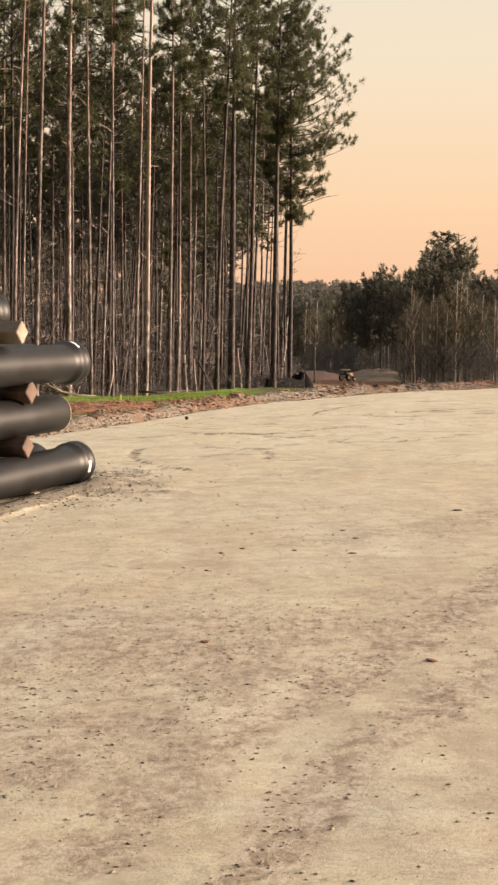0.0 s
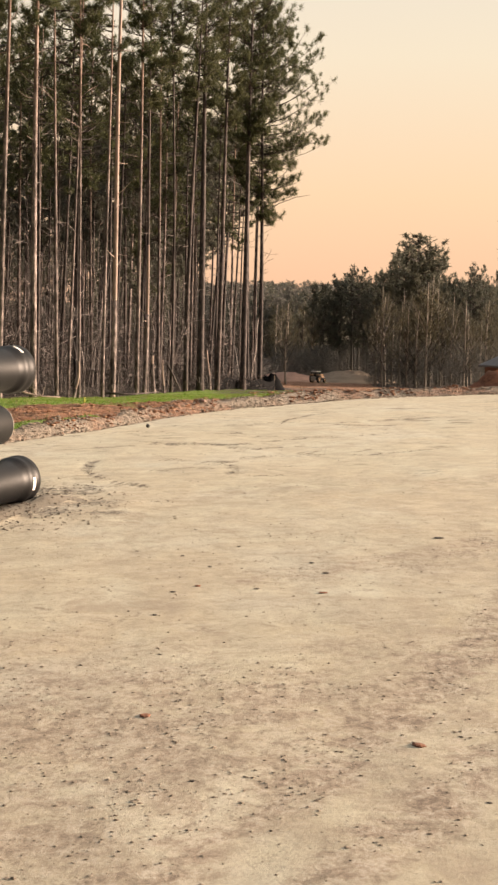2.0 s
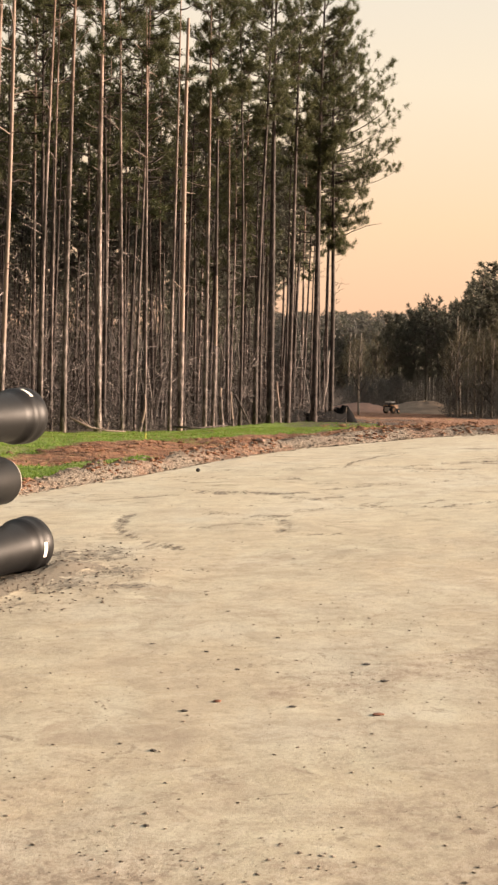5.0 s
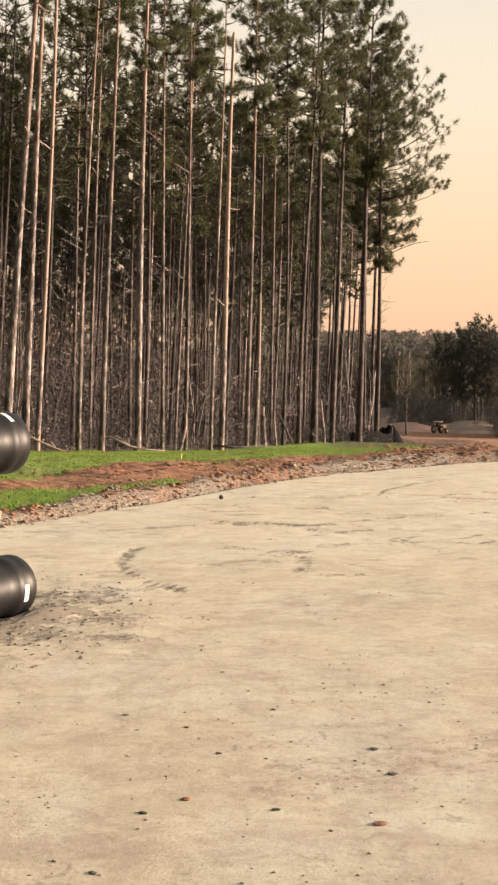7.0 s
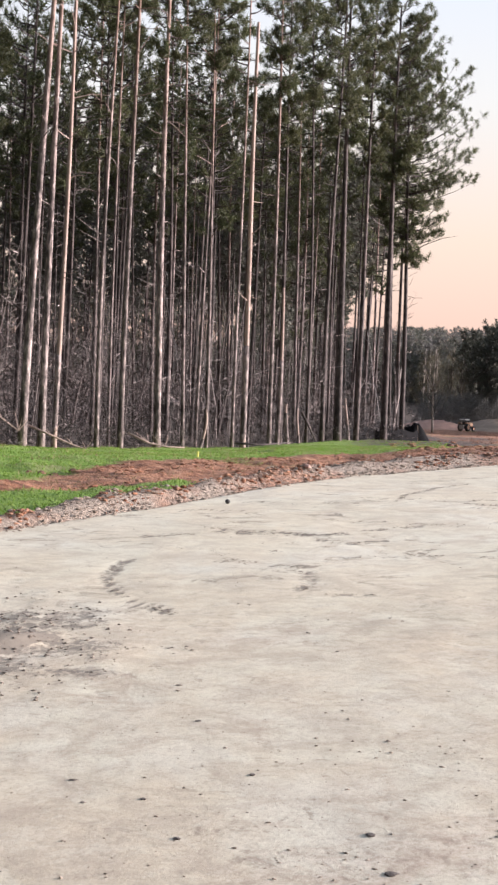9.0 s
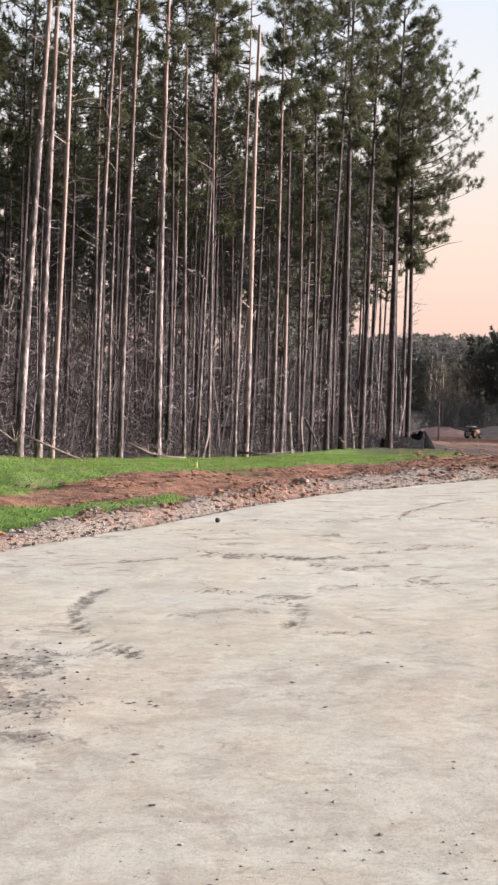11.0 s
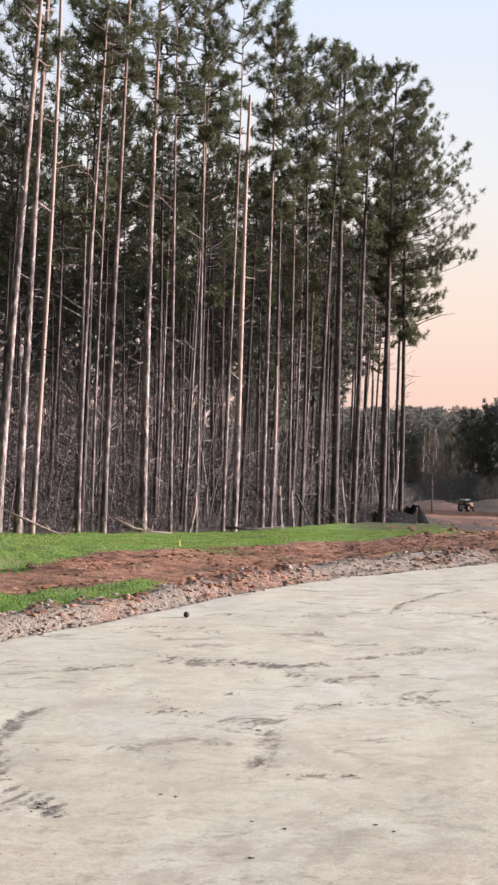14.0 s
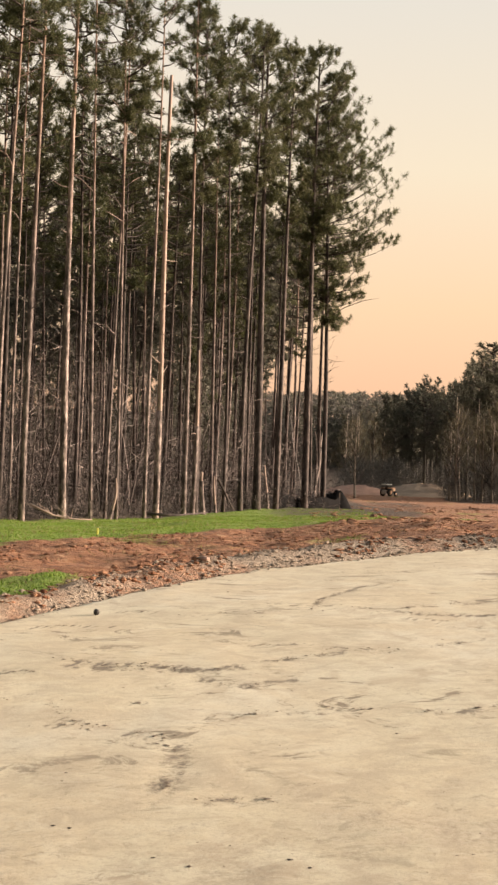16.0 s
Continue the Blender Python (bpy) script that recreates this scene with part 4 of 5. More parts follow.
for i in range(84):
    s = 0.070 + 0.165 * (i + rng.random()) / 84
    y = rng.uniform(212, 246) if s < 0.115 else rng.uniform(186, 226)
    far_pine(s * y, y, reach_sky(s, y) * rng.uniform(0.70, 0.97), i, rng.uniform(0.16, 0.46), rng.uniform(0.85, 1.15))
for i in range(26):
    s = 0.116 + 0.115 * (i + rng.random()) / 26
    y = rng.uniform(166, 184)
    far_hardwood(s * y, y, reach_sky(s, y) * rng.uniform(0.55, 0.90), i)
for x, y, h in ((8.4, 168, 11.0), (10.5, 250, 14.0), (13.0, 255, 14.5), (16.5, 262, 15.0), (12.0, 262, 14.0), (16.5, 236, 12.5), (14.8, 240, 12.0)):
    far_hardwood(x, y, h, int(x * 3))


def hill_woods():
    """The wooded rise behind everything."""
    rng = random.Random(90)
    src = []
    for me in (*HARDWOODS, *FARCROWNS):
        co = np.empty(len(me.vertices) * 3, np.float32)
        me.vertices.foreach_get("co", co)
        src.append((co.reshape(-1, 3), [tuple(p.vertices) for p in me.polygons if p.material_index == 0][::2]))
    for ever in (0, 1, 2):
        verts, faces, k = [], [], 0
        for i in range((230, 110, 430)[ever]):
            y = rng.uniform(275, 470)
            x = rng.uniform(-0.10, 0.30) * y
            z = ground_z(x, y)
            s = rng.uniform(1.1, 1.6)
            if ever == 2:
                far = i % 5 < 2
                y = rng.uniform(208, 222) if far else rng.uniform(165, 196)
                x = (rng.uniform(0.04, 0.135) if far else 0.117 + 0.13 * rng.random() ** 1.2) * y
                z, s = ground_z(x, y) - 1.2, rng.uniform(0.25, 0.6)
            if ever < 2:
                s = max(0.25, min(s, (1.5 + 0.055 * y - z) / 9.3 * rng.uniform(0.86, 1.04)))
            co, fs = src[rng.randrange(4) + 4 * (ever < 2)]
            a = rng.uniform(0, 6.28)
            c, d = math.cos(a) * s * 1.4, math.sin(a) * s * 1.4
            if ever == 1 and i % 2:
                y = rng.uniform(275, 310)
                x = rng.uniform(-0.02, 0.1) * y
                z = ground_z(x, y)
            verts.append(np.stack([co[:, 0] * c - co[:, 1] * d + x, co[:, 0] * d + co[:, 1] * c + y, co[:, 2] * s + z], 1))
            faces += [tuple(j + k for j in f) for f in fs]
            k += len(co)
        # haze over the rise comes from these paled base colours
        me = mesh_from("hill_woods", np.concatenate(verts).tolist(), faces, (M_HAZEBRUSH, M_HAZENEEDLE, M_HAZEBRUSH)[ever])
        tagged(new("hill_woods", me), ("distant grey-brown leafless woods on the rise", "distant dark evergreens on the rise", "grey-brown brush at the foot of the far woods")[ever], "woods", kind="stuff")


hill_woods()


def rear_woods():
    """The far side of the pine wood, seen between the trunks."""
    verts, faces, k = [], [], 0
    for i in range(90):
        y = rng.uniform(152, 182)
        x = lerp(-0.36, -0.03, (i + rng.random()) / 90) * y
        me = FARCROWNS[i % 4]
        co = np.empty(len(me.vertices) * 3, np.float32)
        me.vertices.foreach_get("co", co)
        co = co.reshape(-1, 3)
        h, a = rng.uniform(14, 20), rng.uniform(0, 6.28)
        c, d = math.cos(a), math.sin(a)
        verts.append(np.stack([co[:, 0] * c - co[:, 1] * d + x, co[:, 0] * d + co[:, 1] * c + y, co[:, 2] * h / 10 + 0.1 * h + ground_z(x, y)], 1))
        faces += [tuple(j + k for j in p.vertices) for p in me.polygons if p.material_index == 0][::2]
        k += len(co)
    # needle colour already lightened for the hazy depth of the wood
    me = mesh_from("rear_woods", np.concatenate(verts).tolist(), faces, M_HAZENEEDLE)
    tagged(new("rear_woods", me), "dim evergreens deep in the pine wood", "woods", kind="stuff")


rear_woods()
# the tall trees that end the view across the road
pine(28.1, 118, 20.0, 0.2, 0.0, 0.40, own=(2.7, -0.3, 1.5), seed=71)
pine(31.5, 122, 19.0, 0.2, 0.0, 0.4, own=(2.8, 0.0, 1.5), seed=72)


def heap(name, x, y, rx, ry, h, material, seed, sides=36, rings=14, rough=0.35):
    """A loose heap: a lumpy mound whose skirt lies in the ground."""
    v, f = [], []
    for i in range(rings + 1):
        q = i / rings
        for k in range(sides):
            a = 2 * math.pi * k / sides
            px, py = x + rx * q * math.cos(a), y + ry * q * math.sin(a)
            n = noise.noise((px * 1.3 + seed, py * 1.3, seed)) + 0.5 * noise.noise((px * 4 + seed, py * 4, 1))
            z = ground_z(px, py) + h * (1 - q * q) ** 1.2 * (1 + rough * n) + 0.12 * h * n * (1 - q) - (0.06 if i == rings else 0)
            v.append((px - x, py - y, z))
    for i in range(rings):
        for k in range(sides):
            a, b = i * sides + k, i * sides + (k + 1) % sides
            f.append((a, a + sides, b + sides, b))
    ob = new(name, mesh_from(name, v, f, material, True))
    ob.location = (x, y, 0)
    return ob


tagged(heap("clay_mound", 13.3, 60, 2.5, 2.0, 1.35, M_CLAYLUMP, 3), "heap of freshly dug red clay", "dirt pile")
tagged(heap("dirt_mound", 20.0, 203, 7.5, 18, 1.6, M_TAN, 8, rough=0.1), "broad pale bare-earth mound across the clearing", "dirt mound")
tagged(heap("clay_mound", 10.2, 200, 6.0, 11, 1.2, M_PINKCLAY, 9, rough=0.12), "low spread of dry pink clay beyond the tractor", "dirt pile")
tagged(heap("tarp_heap", 3.25, 84.8, 1.05, 0.8, 1.05, M_BLACKCLOTH, 5), "crumpled black plastic sheet over a brush heap", "tarp")


# ---------------------------------------------------------------- house beyond the dirt pile
def box(name, size, centre, material, parent, label="", bevel=0.02):
    bm = bmesh.new()
    bmesh.ops.create_cube(bm, size=1.0)
    bmesh.ops.scale(bm, vec=size, verts=bm.verts)
    if bevel:
        bmesh.ops.bevel(bm, geom=bm.edges[:], offset=min(bevel, min(size) * 0.3), segments=1, affect="EDGES")
    bmesh.ops.translate(bm, vec=centre, verts=bm.verts)
    me = bpy.data.meshes.new(name)
    bm.to_mesh(me)
    bm.free()
    me.materials.append(material)
    return part(name, me, parent, label)


def house(x, y):
    h = thing("house", x, y)
    box("wall", (9, 7, 2.4), (0, 0, 1.1), M_BRICK, h, "dark brick wall", 0)
    me = mesh_from("roof", [(-5, -4, 2.25), (5, -4, 2.25), (5, 4, 2.25), (-5, 4, 2.25), (-2.2, 0, 4.1), (2.2, 0, 4.1), (-5, -4, 2.4), (5, -4, 2.4), (5, 4, 2.4), (-5, 4, 2.4)],
                   [(0, 3, 2, 1), (0, 1, 7, 6), (1, 2, 8, 7), (2, 3, 9, 8), (3, 0, 6, 9), (6, 7, 5, 4), (7, 8, 5), (8, 9, 4, 5), (9, 6, 4)], M_ROOF)
    part("roof", me, h, "grey hipped shingle roof")
    for wx in (-2.8, 0.2, 2.9):
        w = box("window", (1.1, 0.08, 1.2), (wx, -3.52, 1.3), M_WHITE, h, "white window frame", 0.01)
        box("pane", (0.95, 0.04, 1.05), (wx, -3.56, 1.3), M_GLASS, w, "", 0)
    tagged(h, "low house with grey hipped roof behind the dirt pile", "house")


house(27.5, 110)


# ---------------------------------------------------------------- tractor
def wheel(parent, x, y, r, w):
    v, f = [], []
    prof = [(-w / 2, r * 0.55), (-w / 2, r * 0.9), (-w * 0.35, r), (w * 0.35, r), (w / 2, r * 0.9), (w / 2, r * 0.55)]
    for px, pr in prof:
        v += [(px, pr * math.cos(k * math.pi / 10), pr * math.sin(k * math.pi / 10)) for k in range(20)]
    for i in range(5):
        for k in range(20):
            f.append((i * 20 + k, i * 20 + (k + 1) % 20, (i + 1) * 20 + (k + 1) % 20, (i + 1) * 20 + k))
    wh = new("wheel")
    wh.parent = parent
    wh.location = (x, y, r)
    part("tyre", mesh_from("tyre", v, f, M_RUBBER, True), wh)
    rv, rf = [], []
    for px, pr in ((-w * 0.3, 0.02), (-w * 0.42, r * 0.5), (-w * 0.42, r * 0.57), (w * 0.42, r * 0.57), (w * 0.42, r * 0.5), (w * 0.3, 0.02)):
        rv += [(px, pr * math.cos(k * math.pi / 10), pr * math.sin(k * math.pi / 10)) for k in range(20)]
    for i in range(5):
        for k in range(20):
            rf.append((i * 20 + k, i * 20 + (k + 1) % 20, (i + 1) * 20 + (k + 1) % 20, (i + 1) * 20 + k))
    part("rim", mesh_from("rim", rv, rf, M_ORANGE, True), wh)


def tractor(x, y, turn):
    t = thing("tractor", x, y)
    t.rotation_euler, t.scale = (0, 0, radians(turn)), (0.76, 0.76, 0.80)
    box("hood", (0.75, 1.7, 0.65), (0, 1.1, 1.15), M_ORANGE, t, "orange hood", 0.08)
    box("chassis", (0.6, 3.0, 0.45), (0, 0.5, 0.7), M_RUBBER, t, "", 0.04)
    box("seat", (0.5, 0.5, 0.5), (0, -0.35, 1.3), M_RUBBER, t, "", 0.06)
    box("rear_panel", (0.9, 0.25, 0.75), (0, -1.2, 0.72), M_DUSTY, t, "pale rear counterweight", 0.04)
    for sx in (-1, 1):
        box("fender", (0.42, 1.2, 0.10), (0.72 * sx, -0.4, 1.38), M_ORANGE, t, "", 0.03)
        wheel(t, 0.78 * sx, -0.4, 0.68, 0.42)
        wheel(t, 0.66 * sx, 1.6, 0.42, 0.28)
        for py in (-0.9, 0.35):
            box("canopy_post", (0.06, 0.06, 0.7), (0.5 * sx, py, 1.6), M_RUBBER, t, "", 0)
    box("canopy", (1.25, 1.5, 0.16), (0, -0.28, 1.98), M_WHITE, t, "white canopy roof", 0.05)
    tagged(t, "small orange tractor with white canopy parked on the clay", "tractor")


tractor(13.6, 184, -38)


# ---------------------------------------------------------------- silt fence and stakes
def silt_fence(points):
    fence = thing("silt_fence", points[0][0], points[0][1], 0.0)
    ox, oy = points[0]
    n = 0
    for (ax, ay), (bx, by) in zip(points, points[1:]):
        cols, v, f = 12, [], []
        for i in range(cols + 1):
            s = i / cols
            x, y = lerp(ax, bx, s), lerp(ay, by, s)
            z = ground_z(x, y)
            sag = 0.16 * math.sin(math.pi * s) + 0.07 * noise.noise((x * 3, y * 3, 2))
            for j in range(5):
                q = j / 4
                v.append((x - ox + 0.07 * noise.noise((x * 4, q * 3, y)), y - oy - 0.10 * math.sin(math.pi * q) * math.sin(math.pi * s), z - 0.1 + (0.82 - 0.9 * sag) * q))
        for i in range(cols):
            for j in range(4):
                a = i * 5 + j
                f.append((a, a + 5, a + 6, a + 1))
        me = mesh_from("fabric_panel", v, f, M_BLACKCLOTH, True)
        part("fabric_panel", me, fence, "sagging black filter fabric")
    for x, y in points:
        n += 1
        v, f = [], []
        z = ground_z(x, y)
        d = 0.1 * noise.noise((x * 3, y, 3))
        tube([Vector((x - ox, y - oy + 0.03, z - 0.2)), Vector((x - ox + d, y - oy + 0.03, z + 0.98))], [0.025, 0.022], 6, v, f)
        part("post", mesh_from("post", v, f, M_TIMBER), fence)
    tagged(fence, "sagging black silt fence on wooden posts beside the trees", "fence")


silt_fence(((-0.6, 74.0), (0.5, 76.0), (1.5, 77.8), (2.5, 79.2), (3.4, 81.0)))


def stake(x, y, h):
    s = thing("survey_stake", x, y)
    box("stake", (0.03, 0.02, h + 0.15), (0, 0, h / 2 - 0.07), M_TIMBER, s, "", 0.003)
    box("ribbon", (0.045, 0.03, h * 0.7), (0, 0, h * 0.6), M_FLAG, s, "lime plastic ribbon", 0.008)
    tagged(s, "short survey stake with lime ribbon in the grass", "stake")


stake(-3.62, 36.4, 0.22)


# ---------------------------------------------------------------- loose stuff on the ground
def lump_mesh(rng, flat=0.7, sides=7):
    """A broken stone or clod about 1 m across."""
    v, f = [(0, 0, flat * rng.uniform(0.4, 0.55))], []
    for zi, ri in ((0.32, 0.33), (0.05, 0.5), (-0.25, 0.42)):
        v += [((ri * rng.uniform(0.75, 1.15)) * math.cos(6.283 * (k + 0.3 * rng.random()) / sides), ri * rng.uniform(0.7, 1.1) * math.sin(6.283 * (k + 0.3 * rng.random()) / sides), flat * zi * rng.uniform(0.7, 1.2)) for k in range(sides)]
    for k in range(sides):
        f.append((0, 1 + k, 1 + (k + 1) % sides))
        for r in range(2):
            a, c = 1 + r * sides + k, 1 + r * sides + (k + 1) % sides
            f.append((a, a + sides, c + sides, c))
    f.append(tuple(1 + 2 * sides + k for k in range(sides))[::-1])
    return v, f


rng = random.Random(300)
SHAPES = [lump_mesh(rng, rng.uniform(0.5, 0.95)) for _ in range(9)]
GRAINS = []
for _ in range(7):
    pts = [(0.5 * rng.uniform(0.7, 1.1) * math.cos(k * 1.2566), 0.5 * rng.uniform(0.6, 1.1) * math.sin(k * 1.2566), rng.uniform(-0.12, 0.08)) for k in range(5)]
    GRAINS.append(([(rng.gauss(0, 0.1), 0, 0.4)] + pts + [(0, 0, -0.35)], [(0, 1 + k, 1 + (k + 1) % 5) for k in range(5)] + [(6, 1 + (k + 1) % 5, 1 + k) for k in range(5)]))


def surface_z(x, y):
    return road_top(x, y) if y < edge(x) - 0.15 else ground_z(x, y)


def scatter(name, label, category, spots, material, flat=1.0):
    """Many small lumps in one sheet: (x, y, size)."""
    g = np.random.default_rng(4)
    verts, faces, k = [], [], 0
    for x, y, s in spots:
        v, f = SHAPES[int(g.integers(9))] if s > 0.05 else GRAINS[int(g.integers(7))]
        co = np.array(v) * (s * g.uniform(0.7, 1.5), s, s * flat)
        a = g.uniform(0, 6.28)
        c, d = math.cos(a), math.sin(a)
        verts.append(np.stack([co[:, 0] * c - co[:, 1] * d + x, co[:, 0] * d + co[:, 1] * c + y, co[:, 2] + surface_z(x, y) + 0.06 * s], 1))
        faces += [tuple(i + k for i in q) for q in f]
        k += len(co)
    tagged(new(name, mesh_from(name, np.concatenate(verts).tolist(), faces, material)), label, category, kind="stuff")


def along_edge(n, lo, hi, smin, smax, x0=-4.5, x1=7.5, power=2.5):
    out = []
    for _ in range(n):
        x = rng.uniform(x0, x1)
        out.append((x + rng.gauss(0, 0.05), edge(x) + rng.uniform(lo, hi), smin + (smax - smin) * rng.random() ** power))
    return out


scatter("rubble", "crumbled pale gravel along the road's edge", "rubble", along_edge(6500, -0.3, 1.15, 0.010, 0.07, power=3.2), L_RUBBLE, 0.65)
scatter("rubble", "crumbled red clay along the road's edge", "rubble", [s for s in along_edge(6500, 0.1, 1.6, 0.014, 0.085, power=2.4) if noise.noise((s[0] * 0.8, s[1] * 0.5, 5)) > 0.05 - 0.35 * (s[0] < 0)], L_CLAY, 0.65)
bank = []
while len(bank) < 6000:
    x, y = rng.uniform(-8, 7), rng.uniform(20, 44)
    u = y - edge(x)
    g = zones(x, y)
    if u > 1.0 and g[0] < 0.5 and g[1] < 0.3 and noise.noise((x * 0.6, y * 0.35, 12)) > -0.15:
        bank.append((x, y, 0.025 + 0.10 * rng.random() ** 2.6))
scatter("clods", "broken clods of red clay on the graded bank", "clods", bank, L_CLAY, 0.5)
far_clods = []
while len(far_clods) < 2200:
    y = 42 + 125 * rng.random() ** 1.4
    x = rng.uniform(0.0, 0.22) * y + 1.5
    if noise.noise((x * 0.22, y * 0.09, 12)) > -0.05:
        far_clods.append((x, y, 0.06 + 0.30 * rng.random() ** 3))
scatter("clods", "rough clods of red clay over the graded ground", "clods", far_clods, L_CLAY, 0.4)
scatter("pebbles", "dark chips and clods strewn over the pale gravel", "pebbles",
        [(rng.uniform(-3.2, 5), 2.5 + 20.5 * rng.random() ** 0.8, 0.007 + 0.022 * rng.random() ** 4) for _ in range(900)], L_DARK, 0.22)
scatter("pebbles", "pale grit strewn over the gravel road", "pebbles",
        [(rng.uniform(-1.6, 2.6), 1.5 + 9 * rng.random() ** 1.5, 0.005 + 0.016 * rng.random() ** 3) for _ in range(3500)], L_GRIT, 0.45)
crumbs = []
while len(crumbs) < 5000:
    x, y = rng.uniform(-1.7, 3.2), 2.2 + 8.5 * rng.random() ** 1.3
    if coarse_mark(x, y) > 0.25 + 0.6 * rng.random() and noise.noise((x * 2.2, y * 2.2, 31)) > -0.25 + 0.4 * rng.random():
        crumbs.append((x, y, 0.005 + 0.015 * rng.random() ** 2.5))
scatter("crumbs", "brown crumbs of soil dug up by wheels", "crumbs", crumbs, L_GRIT, 0.28)
soil = []
while len(soil) < 1500:
    x, y = rng.gauss(-1.45, 0.5), rng.gauss(11.2, 0.8)
    if road_dirt(x, y) > 0.25:
        soil.append((x, y, 0.006 + 0.026 * rng.random() ** 3))
scatter("clods", "dark damp soil heaped round the pipe ends", "clods", soil, L_SOFT, 0.5)
scatter("rubble", "broken brown stones along the lowest pipe", "rubble", [(-1.62 - 0.33 * s + 0.94 * w, 11.0 - 0.94 * s - 0.33 * w, 0.006 + 0.022 * rng.random() ** 3) for s, w in ((rng.uniform(-0.1, 2.6), rng.gauss(0.26, 0.12)) for _ in range(900))], L_SOFT, 0.6)
rut = []
for half, power, way in TRACKS:
    for (ax, ay), (bx, by) in zip(way, way[1:]):
        for _ in range(int(90 * power * math.hypot(bx - ax, by - ay))):
            s = rng.random()
            x, y = lerp(ax, bx, s) + rng.gauss(0, 0.3 * half), lerp(ay, by, s) + rng.gauss(0, 0.4 * half)
            if noise.noise((x * 4, y * 3, 6.6)) > -0.05:
                rut.append((x, y, 0.007 + 0.026 * rng.random() ** 3))
scatter("clods", "crumbs of dark soil along the tyre ruts", "clods", rut, L_SOFT, 0.25)


def single(name, label, category, x, y, s, material, shape, flat=1.0, group="", sink=0.1):
    v, f = SHAPES[shape % 9]
    ob = new(name, mesh_from(name, [(a * s * 1.2, b * s, c * s * flat) for a, b, c in v], f, material))
    ob.location = (x, y, surface_z(x, y) + (0.22 * flat - sink) * s)
    ob.rotation_euler = (0, 0, shape * 1.1)
    return tagged(ob, label, category, group)


# a black ball left on the road
bm = bmesh.new()
bmesh.ops.create_uvsphere(bm, u_segments=20, v_segments=12, radius=0.026)
for vert in bm.verts:
    vert.co *= 1 + 0.06 * noise.noise(vert.co * 30)
me = bpy.data.meshes.new("ball")
bm.to_mesh(me)
bm.free()
me.materials.append(M_RUBBER)
me.polygons.foreach_set("use_smooth", [True] * len(me.polygons))
ball = new("ball", me)
ball.location = (-0.88, 18.2, surface_z(-0.88, 18.2) + 0.025)
tagged(ball, "small black rubber ball on the gravel", "ball")
single("rock", "pale pinkish rock on the road's edge", "rock", -0.2, 21.35, 0.13, M_PINKROCK, 2, 0.6)
for i, (x, y, s) in enumerate(((-1.42, 22.9, 0.10), (-0.95, 21.3, 0.09), (-0.72, 21.5, 0.13), (-1.3, 19.8, 0.09), (2.45, 26.4, 0.32), (2.15, 26.0, 0.22), (2.75, 26.7, 0.36),
                               (-5.0, 26.4, 0.30), (-4.7, 26.1, 0.26), (-4.4, 26.2, 0.22), (-5.3, 26.7, 0.25), (-3.4, 25.0, 0.18), (-2.9, 24.6, 0.2))):
    single("clod", "dark clod of damp clay", "clod", x, y, s * 0.62, M_DARKCLAY if i > 3 else M_DARKSTONE, i, 0.8, "clods on the bank")
for i, (px, py, s) in enumerate(((0.29, 11.70, 0.045), (-0.18, 12.52, 0.04), (-0.11, 12.49, 0.035), (0.75, 12.14, 0.04), (0.82, 12.06, 0.035), (-0.23, 7.35, 0.055), (1.53, 9.44, 0.13),
                                 (0.01, 5.03, 0.04), (0.91, 4.81, 0.035), (0.29, 7.93, 0.06), (0.64, 8.65, 0.075), (0.03, 8.56, 0.05), (0.70, 8.34, 0.075), (-0.14, 8.92, 0.05),
                                 (-0.16, 7.87, 0.06), (-0.08, 9.90, 0.05), (0.21, 9.21, 0.05))):
    single("wood_chip", "flat dark bark chip on the pale gravel", "chip", px, py, s * 0.55, M_DARKSTONE, i, 0.25, "chips on the road", 0.0)
for i, (px, py, s) in enumerate(((-0.18, 5.71, 0.05), (0.78, 5.35, 0.05), (0.64, 7.81, 0.05), (-0.03, 8.02, 0.04))):
    single("brick_shard", "broken piece of red brick on the gravel", "brick", px, py, s, M_CLAYLUMP, 4 + i, 0.25, "brick shards on the road", 0.0)
single("stump", "small dark stump with pale broken top", "stump", 3.76, 56.0, 0.3, M_DARKCLAY, 6, 1.3)


def blades(name, label, category, spots, material, hmin, hmax, lean=0.5, width=0.014):
    g = np.random.default_rng(9)
    p = np.array([(x, y, surface_z(x, y) - 0.01) for x, y in spots])
    n = len(p)
    h = g.uniform(hmin, hmax, (n, 1))
    tip = p + np.concatenate([g.normal(0, lean, (n, 2)) * h, h], 1)
    a = g.uniform(0, 6.28, n)
    w = np.stack([np.cos(a), np.sin(a), 0 * a], 1) * width
    verts = np.stack([p - w, p + w, tip], 1).reshape(-1, 3).tolist()
    me = mesh_from(name, verts, np.arange(3 * n).reshape(-1, 3).tolist(), material)
    tagged(new(name, me), label, category, kind="stuff")


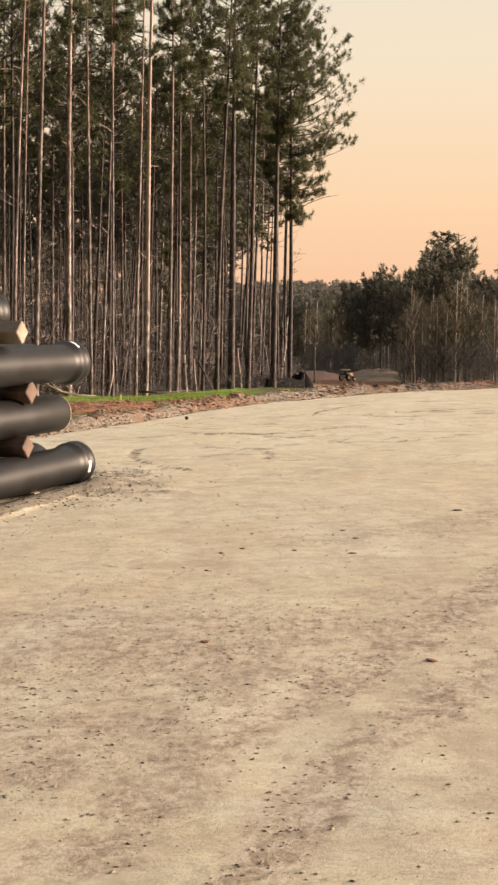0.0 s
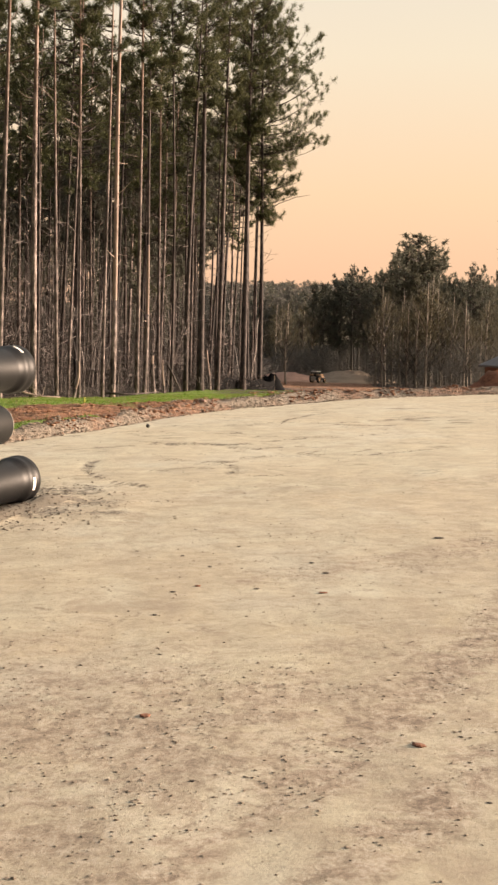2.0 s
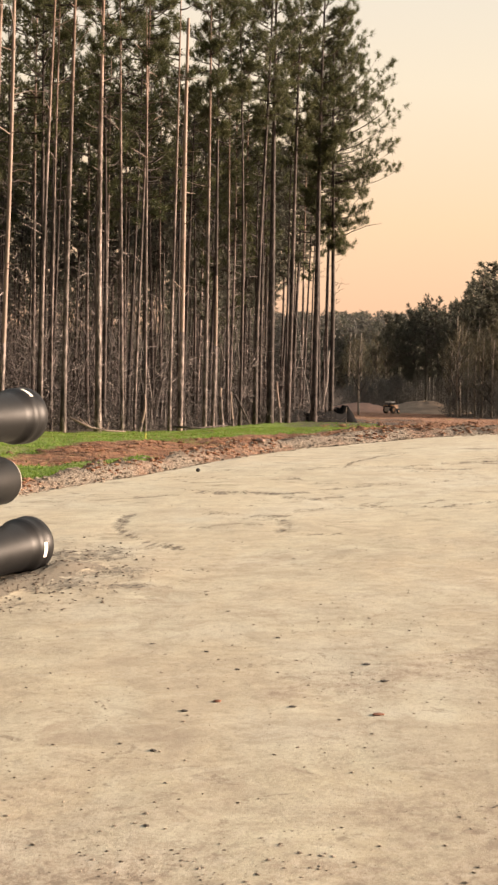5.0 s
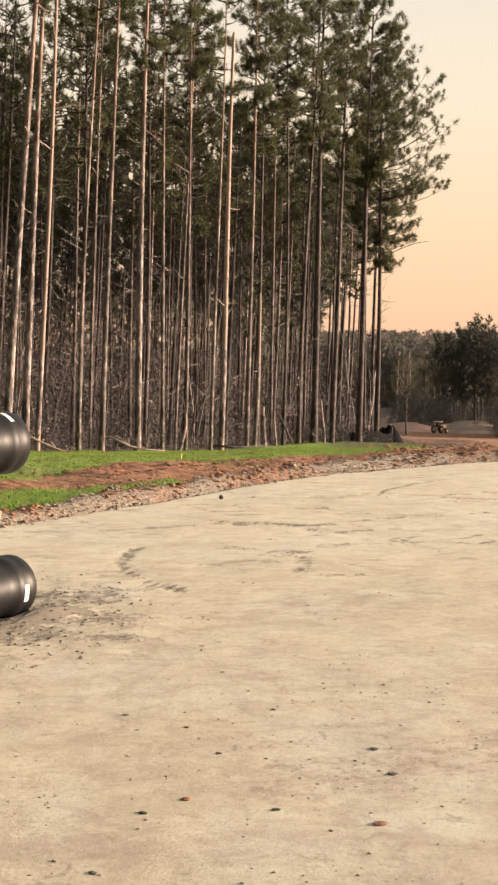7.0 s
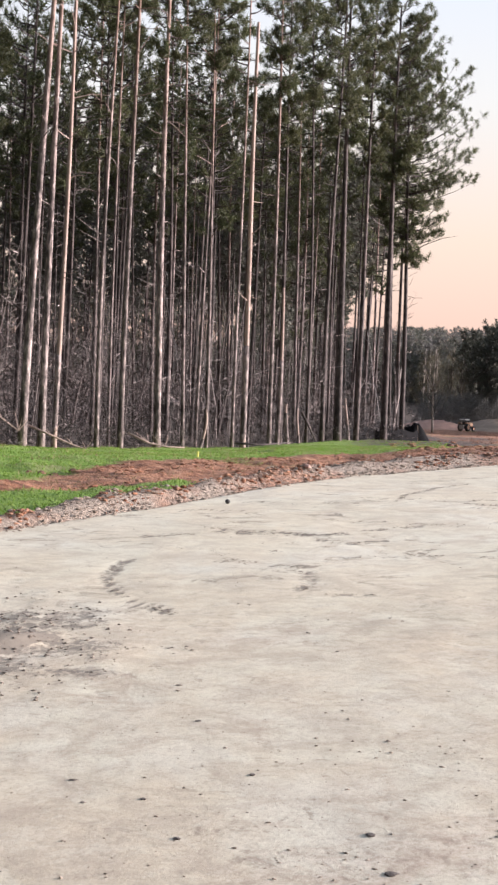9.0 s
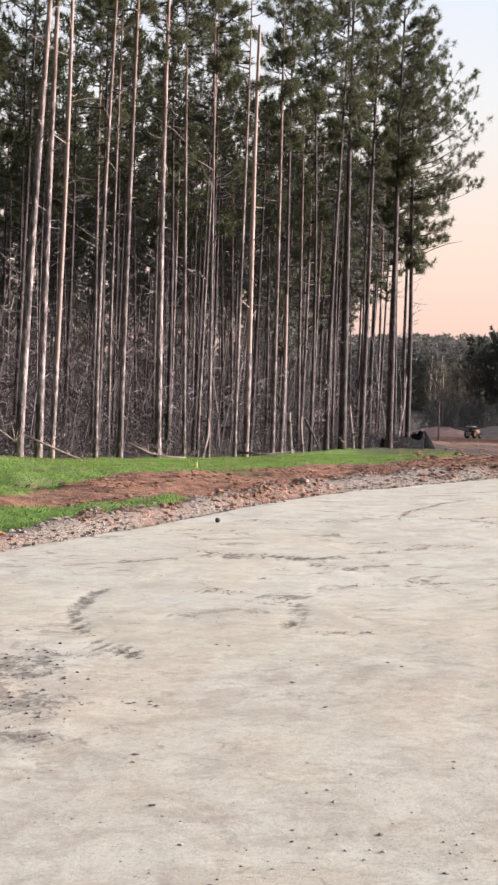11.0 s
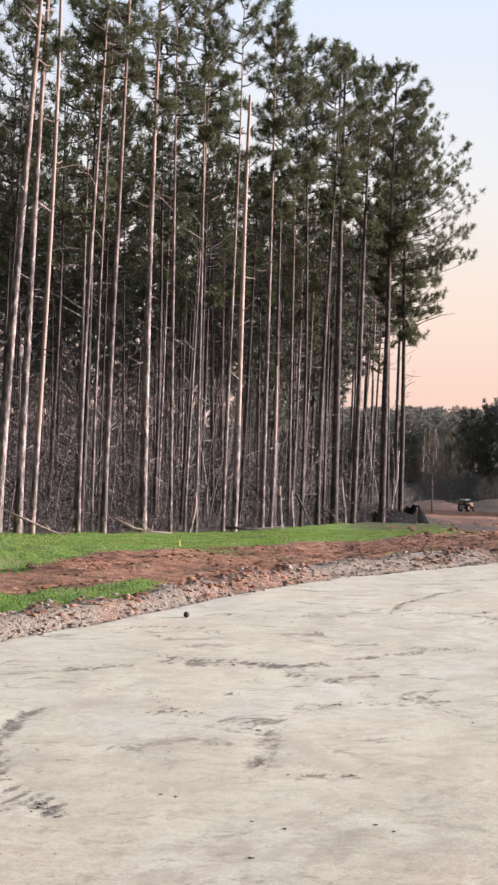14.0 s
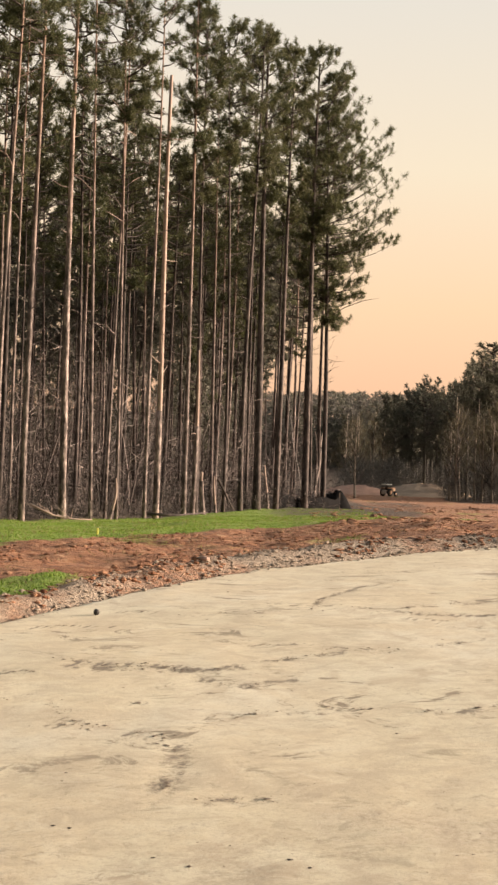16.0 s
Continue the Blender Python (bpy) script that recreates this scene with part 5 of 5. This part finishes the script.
green, dry = [], []
while len(green) < 80000:
    x, y = rng.uniform(-13, 6), rng.uniform(16, 60)
    g = zones(x, y)
    if g[0] > 0.35 + 0.3 * rng.random() and g[1] < 0.8 and g[2] < 0.6:
        green.append((x, y))
        if rng.random() < 0.10 and noise.noise((x * 0.5, y * 0.5, 3)) > 0.0:
            dry.append((x + rng.gauss(0, 0.1), y))
while len(dry) < 7000:
    x, y = rng.uniform(-12, 6), rng.uniform(20, 56)
    if zones(x, y)[2] < 0.4 and noise.noise((x * 0.45, y * 0.3, 21)) > 0.12:
        dry.append((x, y))
for _ in range(14000):
    x, y = rng.uniform(-4, 6), rng.uniform(54, 82)
    g = zones(x, y)
    if g[0] > 0.5 and g[1] < 0.8:
        green.append((x, y))
blades("grass", "fresh green spring grass on the bank", "grass", green, M_GRASSBLADE, 0.025, 0.07, 0.6, 0.009)
blades("dry_grass", "tufts of straw-coloured dry grass", "grass", dry, M_STRAW, 0.03, 0.11, 1.0, 0.008)


def fallen(points, r, label, material):
    v, f = [], []
    path = [Vector((x, y, ground_z(x, y) + h)) for x, y, h in points]
    o = path[0].copy()
    tube([p - o for p in path], [lerp(r, r * 0.35, i / (len(path) - 1)) for i in range(len(path))], 6, v, f)
    for i in range(5):
        q = random.Random(int(o.x * 100) + i)
        p = path[q.randrange(1, len(path))] - o
        tube([p, p + Vector((q.gauss(0, 0.3), q.gauss(0, 0.2), q.uniform(0.2, 0.7)))], [r * 0.35, 0.006], 4, v, f, False)
    ob = new("fallen_branch", mesh_from("fallen_branch", v, f, material, True))
    ob.location = o
    tagged(ob, label, "branch", "fallen branches")


fallen(((-10.4, 45.6, 0.75), (-9.6, 45.9, 0.42), (-9.0, 46.1, 0.15), (-8.6, 46.2, 0.05)), 0.045, "bare pale branch fallen against the trunks", M_PALE)
fallen(((-8.2, 51.4, 0.6), (-7.5, 51.8, 0.25), (-6.9, 52.0, 0.12), (-6.2, 52.2, 0.1)), 0.05, "bare pale branch lying at the wood's edge", M_PALE)
fallen(((-11.6, 44.5, 1.3), (-11.0, 44.7, 0.9), (-10.5, 44.9, 0.5)), 0.04, "bare pale branch fallen against the trunks", M_PALE)
fallen(((-2.6, 65.0, 1.5), (-2.2, 65.4, 0.7), (-1.9, 65.6, 0.05)), 0.07, "dark dead limb leaning at the wood's edge", M_DARKSHADEBARK)
fallen(((-5.0, 58.6, 0.2), (-3.9, 59.4, 0.15), (-2.7, 60.4, 0.1)), 0.06, "dark dead limb lying at the wood's edge", M_DARKSHADEBARK)
